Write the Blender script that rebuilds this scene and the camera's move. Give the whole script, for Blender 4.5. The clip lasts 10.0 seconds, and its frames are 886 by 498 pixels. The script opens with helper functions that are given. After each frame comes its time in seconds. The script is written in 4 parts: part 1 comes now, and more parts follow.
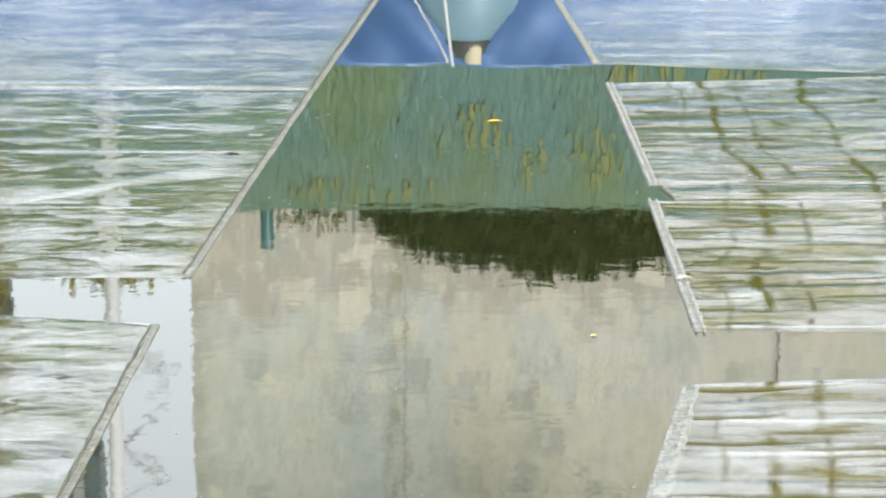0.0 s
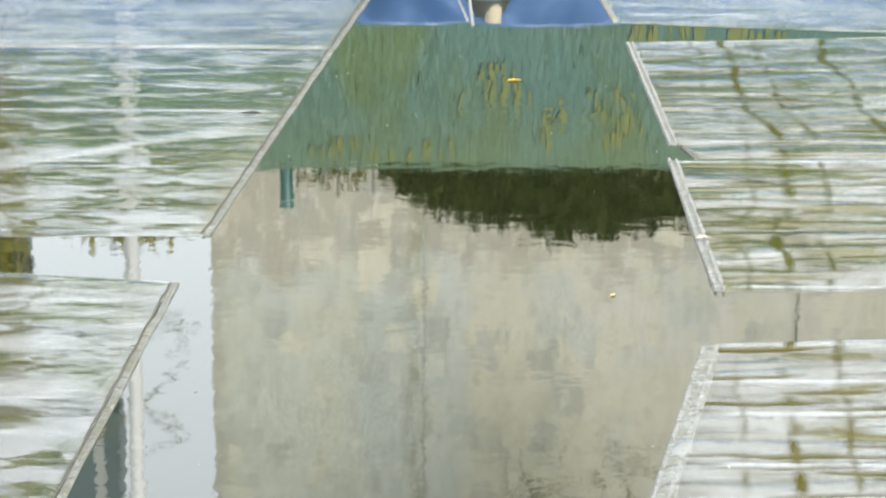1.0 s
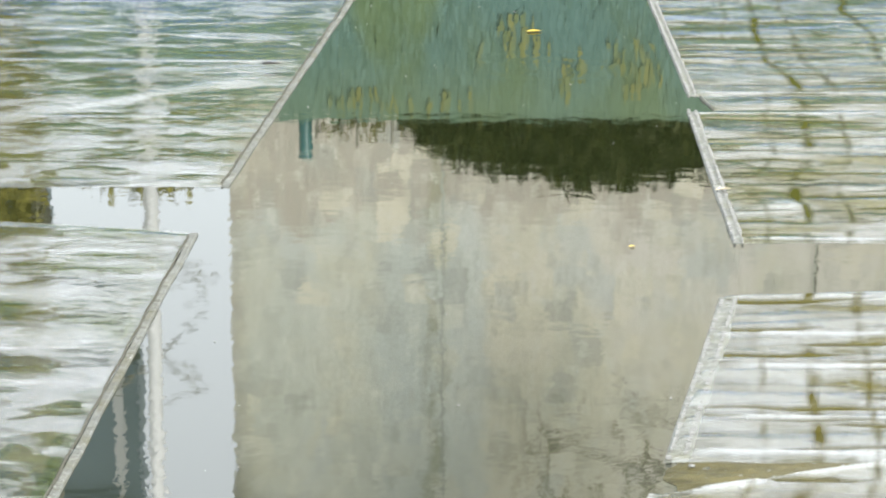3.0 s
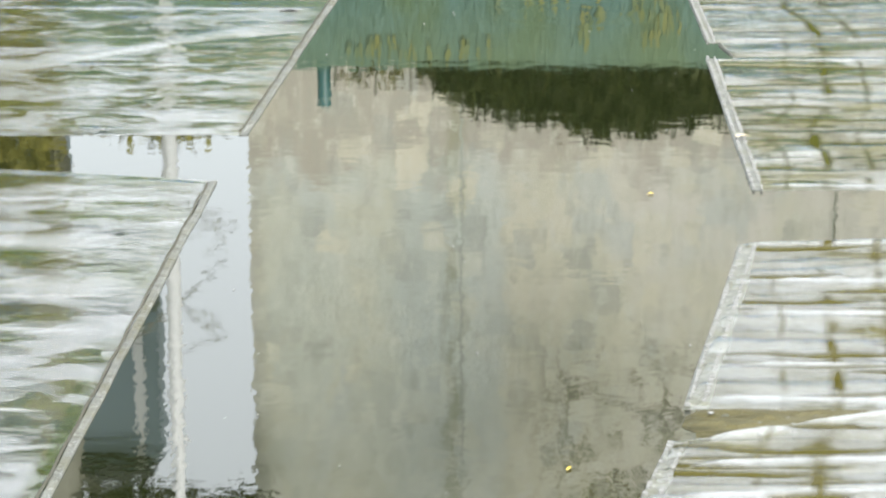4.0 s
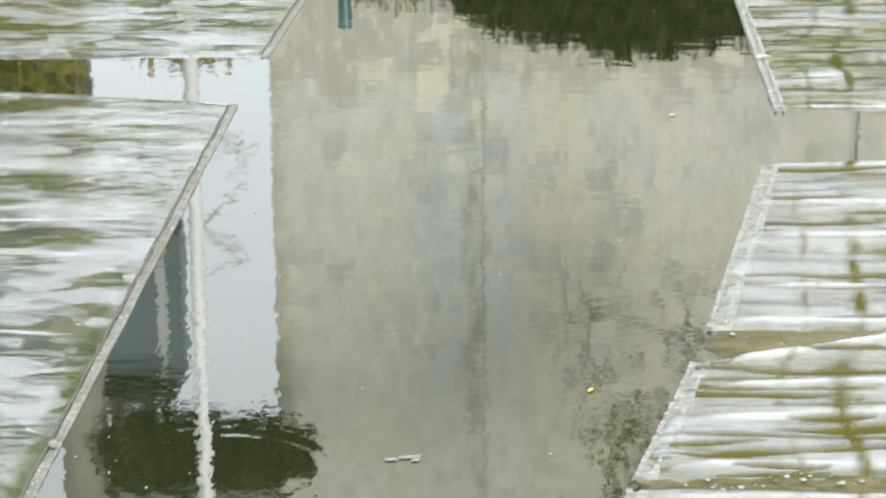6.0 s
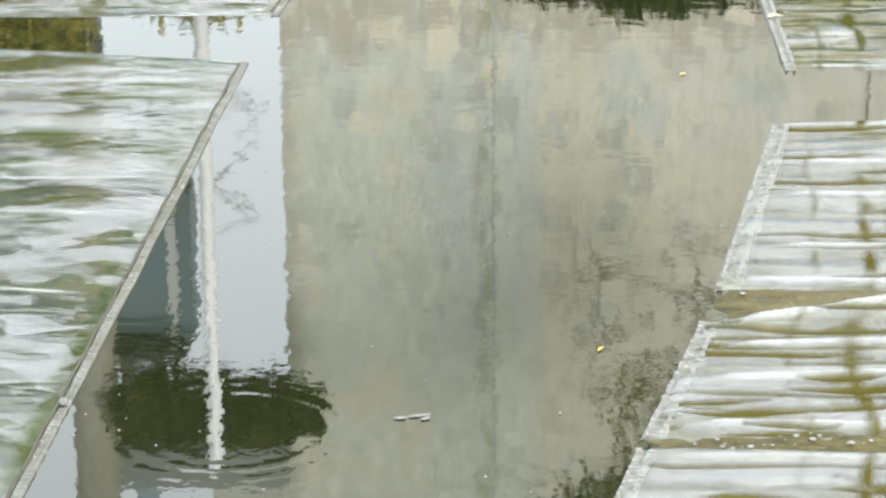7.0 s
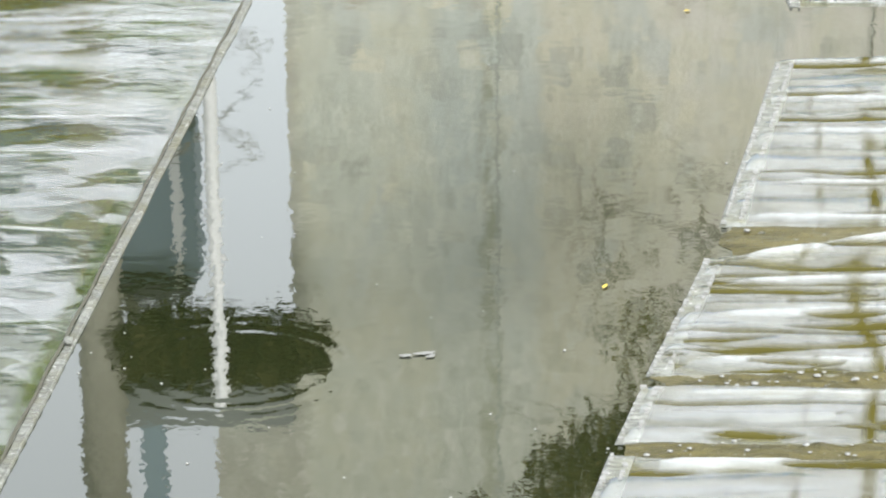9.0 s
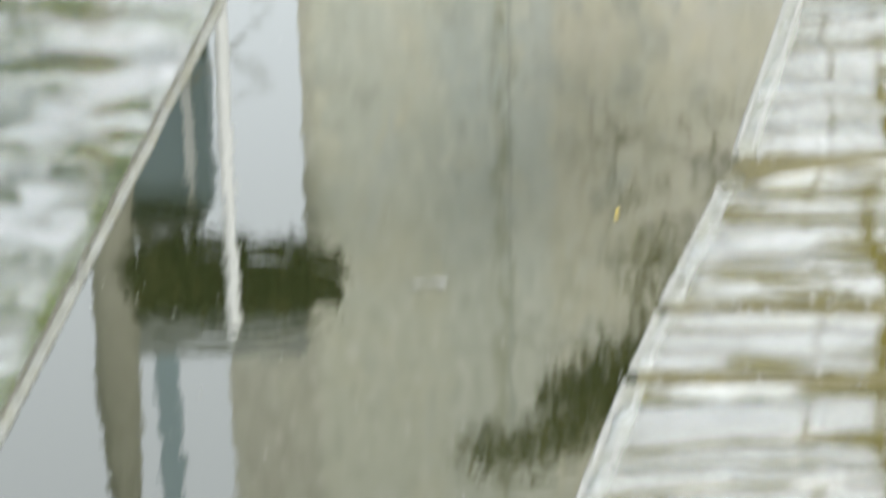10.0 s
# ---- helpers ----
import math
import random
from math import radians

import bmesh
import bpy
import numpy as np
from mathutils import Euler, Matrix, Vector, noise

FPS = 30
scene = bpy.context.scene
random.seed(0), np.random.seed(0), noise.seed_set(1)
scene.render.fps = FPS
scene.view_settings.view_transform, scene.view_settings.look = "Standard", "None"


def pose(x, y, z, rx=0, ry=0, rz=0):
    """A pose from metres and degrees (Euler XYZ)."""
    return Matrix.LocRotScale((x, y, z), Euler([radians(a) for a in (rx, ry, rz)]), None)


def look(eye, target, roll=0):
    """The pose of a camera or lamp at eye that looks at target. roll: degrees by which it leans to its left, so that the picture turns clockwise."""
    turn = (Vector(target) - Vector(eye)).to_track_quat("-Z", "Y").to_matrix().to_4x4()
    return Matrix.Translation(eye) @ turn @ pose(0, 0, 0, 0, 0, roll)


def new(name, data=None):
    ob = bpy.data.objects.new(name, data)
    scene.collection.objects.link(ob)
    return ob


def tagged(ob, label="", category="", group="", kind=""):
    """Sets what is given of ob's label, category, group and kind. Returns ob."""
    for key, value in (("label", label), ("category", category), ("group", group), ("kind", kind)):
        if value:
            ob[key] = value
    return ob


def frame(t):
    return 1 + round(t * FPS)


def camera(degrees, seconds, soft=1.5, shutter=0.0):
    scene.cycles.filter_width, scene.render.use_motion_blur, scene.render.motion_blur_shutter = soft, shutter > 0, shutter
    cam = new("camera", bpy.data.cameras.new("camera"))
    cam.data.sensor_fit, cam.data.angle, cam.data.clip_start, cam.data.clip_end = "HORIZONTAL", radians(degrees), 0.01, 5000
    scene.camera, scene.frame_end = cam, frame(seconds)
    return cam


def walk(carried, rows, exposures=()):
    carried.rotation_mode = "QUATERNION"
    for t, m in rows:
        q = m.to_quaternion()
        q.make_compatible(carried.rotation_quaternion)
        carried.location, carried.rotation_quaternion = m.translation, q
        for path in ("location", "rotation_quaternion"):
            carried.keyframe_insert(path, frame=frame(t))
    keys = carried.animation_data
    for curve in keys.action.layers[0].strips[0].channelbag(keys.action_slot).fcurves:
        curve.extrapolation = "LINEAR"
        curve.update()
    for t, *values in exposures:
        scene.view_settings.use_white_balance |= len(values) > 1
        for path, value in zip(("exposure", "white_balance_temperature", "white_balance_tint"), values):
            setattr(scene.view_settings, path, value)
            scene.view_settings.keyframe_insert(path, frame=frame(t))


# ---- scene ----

# ---------------------------------------------------------------- camera
EYE, TILT = 2.0, -13.3
cam = camera(17.82, 10.0, soft=2.0, shutter=1.0)
ROWS = [  # seconds, pan to the left, tilt up, roll
    (0.0, 0.000, 0.000, 0.000),
    (0.5, 0.207, -0.324, 0.061),
    (1.0, 0.394, -0.827, 0.147),
    (1.5, 0.458, -1.231, 0.273),
    (2.0, 0.510, -1.416, 0.255),
    (3.5, 0.960, -2.269, 0.199),
    (4.0, 1.150, -2.885, 0.119),
    (4.5, 1.268, -3.307, 0.101),
    (5.0, 1.335, -3.659, 0.086),
    (5.5, 1.459, -4.054, -0.042),
    (7.0, 1.794, -5.300, 0.013),
    (7.5, 1.877, -5.715, 0.061),
    (8.0, 1.976, -6.080, 0.066),
    (8.5, 1.969, -6.422, -0.122),
    (9.0, 1.889, -6.561, -0.154),
    (9.5, 1.906, -6.821, -0.292),
    (9.9, 2.010, -7.310, -0.330),
    (10.0, 2.140, -8.010, -0.350),
]
walk(cam, [(t, pose(0, 0, EYE, 90 + TILT, 0, 0) @ pose(0, 0, 0, 0, pan, 0) @ pose(0, 0, 0, tilt, 0, 0) @ pose(0, 0, 0, 0, 0, roll))
           for t, pan, tilt, roll in ROWS], exposures=[(0.0, 0.97, 6500, 4), (10.0, 0.97, 6500, 4)])

# ---------------------------------------------------------------- world and light
SUN_EL, SUN_AZ = 42.0, 150.0          # degrees; azimuth clockwise from +y
world = bpy.data.worlds.new("sky")
scene.world = world
world.use_nodes = True
wn, wl = world.node_tree.nodes, world.node_tree.links
sky = wn.new("ShaderNodeTexSky")
sky.sky_type, sky.sun_disc = "NISHITA", False
sky.sun_elevation, sky.sun_rotation = radians(SUN_EL), radians(SUN_AZ)
sky.dust_density, sky.air_density = 4.0, 1.0
veil = wn.new("ShaderNodeMix")          # thin high cloud over the clear sky
veil.data_type = "RGBA"
veil.inputs[0].default_value = 0.75
wl.new(sky.outputs[0], veil.inputs[6])
veil.inputs[7].default_value = (9.75, 9.85, 10.3, 1)
wn["Background"].inputs["Strength"].default_value = 0.15
wl.new(veil.outputs[2], wn["Background"].inputs["Color"])
sun = new("sun", bpy.data.lights.new("sun", "SUN"))
sun.data.energy, sun.data.angle, sun.data.color = 3.6, radians(32), (1.0, 0.975, 0.95)
el, az = radians(SUN_EL), radians(SUN_AZ)
sun.matrix_world = look((0, 0, 0), (-math.sin(az) * math.cos(el), -math.cos(az) * math.cos(el), -math.sin(el)))


# ---------------------------------------------------------------- materials
class Mat:
    """A node material with short calls for its nodes."""

    def __init__(self, name):
        self.m = bpy.data.materials.new(name)
        self.m.use_nodes = True
        self.t = self.m.node_tree
        self.t.nodes.clear()
        self.out = self.t.nodes.new("ShaderNodeOutputMaterial")
        self.pos = self.t.nodes.new("ShaderNodeNewGeometry").outputs["Position"]

    def put(self, socket, value):
        if isinstance(value, bpy.types.NodeSocket):
            self.t.links.new(value, socket)
        elif value is not None:
            socket.default_value = value

    def math(self, op, a, b=None, c=None):
        n = self.t.nodes.new("ShaderNodeMath")
        n.operation = op
        for i, v in enumerate((a, b, c)):
            self.put(n.inputs[i], v)
        return n.outputs[0]

    def noise(self, scale=(1, 1, 1), detail=4.0, rough=0.55, shift=(0, 0, 0), vector=None, twist=0.0):
        mp = self.t.nodes.new("ShaderNodeMapping")
        self.put(mp.inputs["Vector"], vector or self.pos)
        mp.inputs["Scale"].default_value, mp.inputs["Location"].default_value = scale, shift
        n = self.t.nodes.new("ShaderNodeTexNoise")
        self.put(n.inputs["Vector"], mp.outputs[0])
        n.inputs["Scale"].default_value, n.inputs["Detail"].default_value = 1.0, detail
        n.inputs["Roughness"].default_value, n.inputs["Distortion"].default_value = rough, twist
        return n.outputs["Fac"]

    def cells(self, scale, shift=(0, 0, 0), wobble=0.5, metric="EUCLIDEAN", feature="F1"):
        """Bent cells: the random value of each, or the distance to the nearest border."""
        mp = self.t.nodes.new("ShaderNodeMapping")
        self.put(mp.inputs["Vector"], self.pos)
        mp.inputs["Scale"].default_value, mp.inputs["Location"].default_value = scale, shift
        n = self.t.nodes.new("ShaderNodeTexNoise")
        self.put(n.inputs["Vector"], mp.outputs[0])
        n.inputs["Scale"].default_value, n.inputs["Detail"].default_value = 1.3, 3.0
        add = self.t.nodes.new("ShaderNodeVectorMath")
        add.operation = "MULTIPLY_ADD"
        self.put(add.inputs[0], n.outputs["Color"])
        add.inputs[1].default_value = (wobble,) * 3
        self.put(add.inputs[2], mp.outputs[0])
        v = self.t.nodes.new("ShaderNodeTexVoronoi")
        v.feature = feature
        if feature == "F1":
            v.distance = metric
        v.inputs["Scale"].default_value = 1.0
        self.put(v.inputs["Vector"], add.outputs[0])
        if feature != "F1":
            return v.outputs["Distance"]
        split = self.t.nodes.new("ShaderNodeSeparateColor")
        self.put(split.inputs[0], v.outputs["Color"])
        return split.outputs[0]

    def axis(self, which):
        n = self.t.nodes.new("ShaderNodeSeparateXYZ")
        self.put(n.inputs[0], self.pos)
        return n.outputs[which]

    def step(self, value, a, b, gain=1.0):
        """A smooth rise from 0 at a to gain at b."""
        n = self.t.nodes.new("ShaderNodeMapRange")
        n.interpolation_type = "SMOOTHSTEP"
        self.put(n.inputs["Value"], value)
        lo, hi, y0, y1 = (a, b, 0.0, gain) if a < b else (b, a, gain, 0.0)
        n.inputs["From Min"].default_value, n.inputs["From Max"].default_value = lo, hi
        n.inputs["To Min"].default_value, n.inputs["To Max"].default_value = y0, y1
        return n.outputs[0]

    def ramp(self, fac, *stops):
        n = self.t.nodes.new("ShaderNodeValToRGB")
        e = n.color_ramp.elements
        while len(e) < len(stops):
            e.new(0.5)
        for el_, (p, c) in zip(e, stops):
            el_.position = p
            el_.color = (c, c, c, 1) if isinstance(c, (int, float)) else (*c, 1)
        self.put(n.inputs[0], fac)
        return n.outputs[0]

    def mix(self, fac, a, b, kind="MIX"):
        n = self.t.nodes.new("ShaderNodeMix")
        n.data_type, n.blend_type = "RGBA", kind
        self.put(n.inputs[0], fac)
        self.put(n.inputs[6], (*a, 1) if isinstance(a, tuple) else a)
        self.put(n.inputs[7], (*b, 1) if isinstance(b, tuple) else b)
        return n.outputs[2]

    def bump(self, height, distance, strength=1.0):
        n = self.t.nodes.new("ShaderNodeBump")
        n.inputs["Distance"].default_value, n.inputs["Strength"].default_value = distance, strength
        self.put(n.inputs["Height"], height)
        return n.outputs[0]

    def solid(self, color, rough=0.6, normal=None, metal=0.0, spec=0.5, coat=0.0):
        n = self.t.nodes.new("ShaderNodeBsdfPrincipled")
        self.put(n.inputs["Base Color"], (*color, 1) if isinstance(color, tuple) else color)
        self.put(n.inputs["Roughness"], rough)
        n.inputs["Metallic"].default_value, n.inputs["Specular IOR Level"].default_value = metal, spec
        n.inputs["Coat Weight"].default_value = coat
        if normal:
            self.put(n.inputs["Normal"], normal)
        return n.outputs[0]

    def blend(self, fac, a, b):
        n = self.t.nodes.new("ShaderNodeMixShader")
        self.put(n.inputs[0], fac)
        self.put(n.inputs[1], a)
        self.put(n.inputs[2], b)
        return n.outputs[0]

    def shader(self, kind, **values):
        n = self.t.nodes.new(kind)
        for k, v in values.items():
            self.put(n.inputs[k.replace("_", " ")], (*v, 1) if isinstance(v, tuple) else v)
        return n.outputs[0]

    def done(self, surface):
        self.t.links.new(surface, self.out.inputs["Surface"])
        return self.m


def rings(w, x, y, wave, inner, reach):
    """The height of circular ripples round a place."""
    d = w.t.nodes.new("ShaderNodeVectorMath")
    d.operation = "DISTANCE"
    w.put(d.inputs[0], w.pos)
    d.inputs[1].default_value = (x, y, 0)
    r = d.outputs["Value"]
    s = w.math("SINE", w.math("MULTIPLY", r, 2 * math.pi / wave))
    env = w.math("MULTIPLY", w.math("SMOOTH_MIN", w.math("MAXIMUM", w.math("SUBTRACT", 1.0, w.math("DIVIDE", w.math("ABSOLUTE", w.math("SUBTRACT", r, inner)), reach)), 0.0), 1.0, 0.1), s)
    return env


def water_material():
    w = Mat("pond_water")
    fine = w.noise((18, 16, 1), 3, 0.5)
    broad = w.noise((2.2, 5, 1), 2, 0.5, (3, 1, 0))
    calm = w.ramp(w.noise((0.7, 1.4, 1), 2, 0.5, (7, 2, 0)), (0.35, 0.45), (0.7, 1.0))
    h = w.math("ADD", w.math("MULTIPLY", w.math("MULTIPLY", w.math("MULTIPLY", fine, w.step(w.axis(1), 12.0, 7.5)), calm), 0.00022), w.math("MULTIPLY", broad, 0.00025))
    for x, y, wave, inner, reach, amp in ((0.23, 9.90, 0.15, 0.20, 0.14, 0.00018), (-0.56, 4.87, 0.055, 0.20, 0.07, 0.00006)):
        h = w.math("ADD", h, w.math("MULTIPLY", w.math("MULTIPLY", rings(w, x, y, wave, inner, reach), w.ramp(w.noise((3, 5, 1), 2, 0.5, (1, 1, 0)), (0.35, 0.1), (0.55, 1.0))), amp))
    nrm = w.bump(h, 1.0)
    body = w.shader("ShaderNodeBsdfDiffuse", Color=w.mix(w.noise((0.8, 0.8, 1), 3), (0.007, 0.0095, 0.0035), (0.012, 0.015, 0.0055)))
    gloss = w.shader("ShaderNodeBsdfGlossy", Color=(1.0, 1.0, 1.0), Roughness=0.018, Normal=nrm)
    f = w.t.nodes.new("ShaderNodeFresnel")
    f.inputs["IOR"].default_value = 1.9
    return w.done(w.blend(f.outputs[0], body, gloss))


def film_material(name, thin, thick, green, cover, facet, shift, puff, stops):
    """Clear greenhouse film: hazy where air lifts it, see-through and overgrown where it clings to the water."""
    w = Mat(name)

    def attribute(key):
        at = w.t.nodes.new("ShaderNodeAttribute")
        at.attribute_name = key
        return at.outputs["Fac"]

    fold = attribute("fold")
    mid = w.noise((5, 9, 1), 4, 0.55, shift, twist=0.8)
    shard = w.cells((4.5, 8, 1), shift, 1.1)
    small = w.cells((11, 19, 1), shift, 1.0)
    edge = w.cells((4.5, 8, 1), shift, 1.1, feature="DISTANCE_TO_EDGE")
    lifted = w.math("ADD", w.math("MULTIPLY", attribute("lift"), puff), w.math("MULTIPLY", w.math("SUBTRACT", mid, 0.5), 1.0))
    # crumpled facets: brighter and duller reflections painted as more or less white haze
    lifted = w.math("ADD", lifted, w.math("MULTIPLY", w.math("SUBTRACT", w.ramp(shard, (0.22, 0.0), (0.30, 0.45), (0.70, 0.55), (0.78, 1.0)), 0.5), facet))
    lifted = w.math("ADD", lifted, w.math("MULTIPLY", w.math("SUBTRACT", w.ramp(small, (0.22, 0.0), (0.30, 0.45), (0.70, 0.55), (0.78, 1.0)), 0.5), facet * 0.7))
    air = w.ramp(lifted, *stops)
    air = w.math("MAXIMUM", air, fold)
    grain = w.noise((40, 60, 1), 3, 0.6)
    opaque = w.math("ADD", w.math("MULTIPLY", air, thick - thin), thin)
    opaque = w.math("MULTIPLY", opaque, w.ramp(grain, (0.3, 0.88), (0.7, 1.12)))
    # highlights along folds and facet edges, painted as extra white
    opaque = w.math("ADD", opaque, w.math("MULTIPLY", fold, 0.09))
    opaque = w.math("ADD", opaque, w.ramp(edge, (0.0, 0.05 * facet), (0.035, 0.0)))
    opaque = w.math("MAXIMUM", opaque, w.ramp(w.noise((60, 80, 1), 2, 0.5, (shift[0], 2, 0)), (0.71, 0.0), (0.75, 0.32)))
    tiny = w.cells((11, 19, 1), (shift[1], shift[0], 0), 0.8, feature="DISTANCE_TO_EDGE")
    crumple = w.math("ADD", w.math("MULTIPLY", w.math("MINIMUM", edge, 0.35), 0.0022), w.math("MULTIPLY", tiny, 0.0006))
    nrm = w.bump(w.math("ADD", crumple, w.math("MULTIPLY", mid, 0.0012)), 1.0)
    haze_white = w.mix(grain, (0.83, 0.86, 0.87), (0.90, 0.92, 0.95))
    clear = w.shader("ShaderNodeBsdfTransparent", Color=(0.95, 0.97, 0.94))
    body = w.blend(opaque, clear, w.shader("ShaderNodeBsdfDiffuse", Color=haze_white))
    patch = w.noise((2.4, 4.0, 1), 4, 0.6, (shift[1], shift[0], 0))
    # growth colour; in the far film it carries a painted blue reflection instead
    algae = w.mix(w.noise((9, 14, 1), 4, 0.6), green, (0.075, 0.070, 0.016))
    slime = w.shader("ShaderNodeBsdfDiffuse", Color=algae)
    cling = w.math("MULTIPLY", w.math("SUBTRACT", 1.0, air), w.ramp(patch, (0.36, cover * 0.25), (0.58, cover)))
    body = w.blend(cling, body, slime)
    gloss = w.shader("ShaderNodeBsdfGlossy", Color=(1.0, 1.0, 1.0), Roughness=w.math("ADD", w.math("MULTIPLY", air, 0.12), 0.05), Normal=nrm)
    f = w.t.nodes.new("ShaderNodeFresnel")
    f.inputs["IOR"].default_value = 1.45
    w.put(f.inputs["Normal"], nrm)
    weed = w.math("MULTIPLY", attribute("weed"), w.ramp(w.noise((18, 22, 1), 4, 0.65, (2, shift[0], 0)), (0.30, 0.55), (0.46, 1.0)))
    wet = w.shader("ShaderNodeBsdfDiffuse", Color=w.mix(0.5, algae, green))
    return w.done(w.blend(weed, w.blend(f.outputs[0], body, gloss), wet))


def hem_material(name, pale, grime, much):
    """Gathered film along a weld: fine cross pleats with shade painted in their hollows, two rows of white stitches,
    grime between.
    """
    w = Mat(name)
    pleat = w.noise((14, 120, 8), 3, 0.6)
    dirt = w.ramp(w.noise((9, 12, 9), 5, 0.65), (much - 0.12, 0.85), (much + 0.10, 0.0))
    # pleat hollows get half the colour, a painted shade on top of the bump
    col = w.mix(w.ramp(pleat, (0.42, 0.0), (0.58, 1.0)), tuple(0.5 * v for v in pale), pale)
    col = w.mix(dirt, col, grime)
    col = w.mix(w.ramp(w.noise((55, 90, 30), 3, 0.6), (0.62, 0.0), (0.67, 0.8)), col, (0.42, 0.42, 0.41))
    return w.done(w.solid(col, 0.5, w.bump(w.math("ADD", pleat, w.noise((70, 160, 70), 4, 0.6)), 0.006)))


def mat_material():
    w = Mat("algae_mat")
    col = w.mix(w.ramp(w.noise((12, 30, 12), 6, 0.7), (0.38, 0.0), (0.62, 1.0)), (0.030, 0.026, 0.007), (0.078, 0.066, 0.020))
    col = w.mix(w.ramp(w.noise((3, 6, 3), 3), (0.5, 0.0), (0.65, 0.7)), col, (0.10, 0.088, 0.042))
    return w.done(w.solid(col, 0.4, w.bump(w.noise((60, 60, 60), 5), 0.01), spec=0.3))


def tarp_material():
    w = Mat("blue_tarpaulin")
    col = w.mix(w.noise((1.2, 2.5, 1), 4), (0.025, 0.078, 0.21), (0.065, 0.15, 0.36))
    return w.done(w.solid(col, 0.3, w.bump(w.noise((120, 120, 120), 2), 0.0008), spec=0.7))


def concrete_material(name, low):
    """Weathered render: washed-over block courses, damp bands, runs and a cracked, overgrown stretch; low is the height of the browner foot."""
    w = Mat(name)
    z = w.axis(2)
    sway = w.math("MULTIPLY", w.math("SUBTRACT", w.noise((3, 3, 2.6), 4, 0.6, (2, 0, 5)), 0.5), 0.30)
    x = w.math("ADD", w.axis(0), sway)
    grey, tan, rose = (0.56, 0.575, 0.515), (0.68, 0.64, 0.53), (0.67, 0.635, 0.575)
    slate, pale, olive = (0.51, 0.545, 0.53), (0.60, 0.63, 0.61), (0.57, 0.565, 0.455)
    col = w.mix(w.step(x, -0.15, 0.15), grey, tan)
    col = w.mix(w.step(x, 0.6, 1.3), col, rose)
    warm = w.ramp(w.noise((1.5, 1.5, 1.1), 4, 0.6, (4, 7, 3), twist=0.6), (0.46, 0.0), (0.60, 0.75))
    col = w.mix(warm, col, (0.60, 0.575, 0.46))
    cool = w.ramp(w.noise((1.7, 1.7, 1.0), 4, 0.6, (11, 3, 8), twist=0.6), (0.50, 0.0), (0.62, 0.65))
    col = w.mix(cool, col, (0.53, 0.56, 0.55))
    band = w.math("MULTIPLY", w.math("MULTIPLY", w.step(x, -0.95, -0.72), w.step(x, -0.24, -0.32)), w.step(z, 3.4, 4.1, 0.75))
    col = w.mix(band, col, slate)
    col = w.mix(w.math("MULTIPLY", w.step(x, -0.33, -0.25), w.step(x, 0.12, -0.06, 0.65)), col, pale)
    col = w.mix(w.step(w.math("ADD", z, w.math("MULTIPLY", sway, 5.0)), low + 0.25, low - 0.15, 0.9), col, (0.43, 0.385, 0.325))
    col = w.mix(w.step(w.math("ADD", z, w.math("MULTIPLY", sway, 4.0)), 5.2, 7.8, 0.50), col, olive)
    # courses of blocks under the wash, strongest low down
    block = w.cells((4.6, 0, 4.8), (3, 0, 1), 0.35, "CHEBYCHEV")
    show = w.math("MULTIPLY", w.ramp(w.noise((1.4, 1.4, 1.7), 3, 0.5, (6, 2, 9)), (0.42, 0.35), (0.56, 1.0)), w.step(z, 7.5, 4.2, 1.0))
    col = w.mix(w.math("MULTIPLY", w.ramp(block, (0.17, 0.6), (0.23, 0.0)), show), col, (0.36, 0.37, 0.34))
    col = w.mix(w.math("MULTIPLY", w.ramp(block, (0.78, 0.0), (0.84, 0.9)), show), col, (0.70, 0.655, 0.53))
    # runs, mottling and the damp edge beside the joint
    run = w.noise((9, 9, 0.7), 4, 0.6, (2, 0, 0))
    col = w.mix(w.ramp(run, (0.52, 0.0), (0.72, 0.28)), col, (0.42, 0.435, 0.38))
    col = w.mix(w.ramp(run, (0.30, 0.25), (0.46, 0.0)), col, (0.66, 0.65, 0.58))
    damp = w.math("MULTIPLY", w.math("MULTIPLY", w.step(x, -0.52, -0.38), w.step(x, -0.26, -0.31)), w.ramp(w.noise((6, 6, 2.2), 4, 0.6, (3, 1, 4)), (0.46, 0.0), (0.58, 0.65)))
    col = w.mix(damp, col, (0.30, 0.30, 0.20))
    edge = w.math("MULTIPLY", w.step(w.axis(0), -1.86, -2.02), w.ramp(w.noise((5, 5, 3), 4, 0.6), (0.35, 0.2), (0.6, 0.75)))
    col = w.mix(edge, col, (0.36, 0.335, 0.29))
    mottle = w.noise((8, 8, 7), 5, 0.65, (1, 4, 2), twist=0.6)
    col = w.mix(w.ramp(mottle, (0.54, 0.0), (0.66, 0.55)), col, (0.40, 0.405, 0.35))
    col = w.mix(w.ramp(mottle, (0.36, 0.75), (0.46, 0.0)), col, (0.68, 0.67, 0.60))
    # cracks with moss, high on the tan side
    where = w.math("MULTIPLY", w.math("MULTIPLY", w.step(z, 4.95, 5.5), w.step(z, 7.6, 6.6)), w.step(x, 0.05, 0.7))
    where = w.math("MULTIPLY", where, w.ramp(w.noise((2.2, 2.2, 2.4), 4, 0.6, (7, 1, 2)), (0.42, 0.1), (0.54, 0.85)))
    crack = w.ramp(w.cells((4.5, 4.5, 3.2), (1, 2, 3), 1.4, feature="DISTANCE_TO_EDGE"), (0.0, 1.0), (0.04, 0.95), (0.075, 0.0))
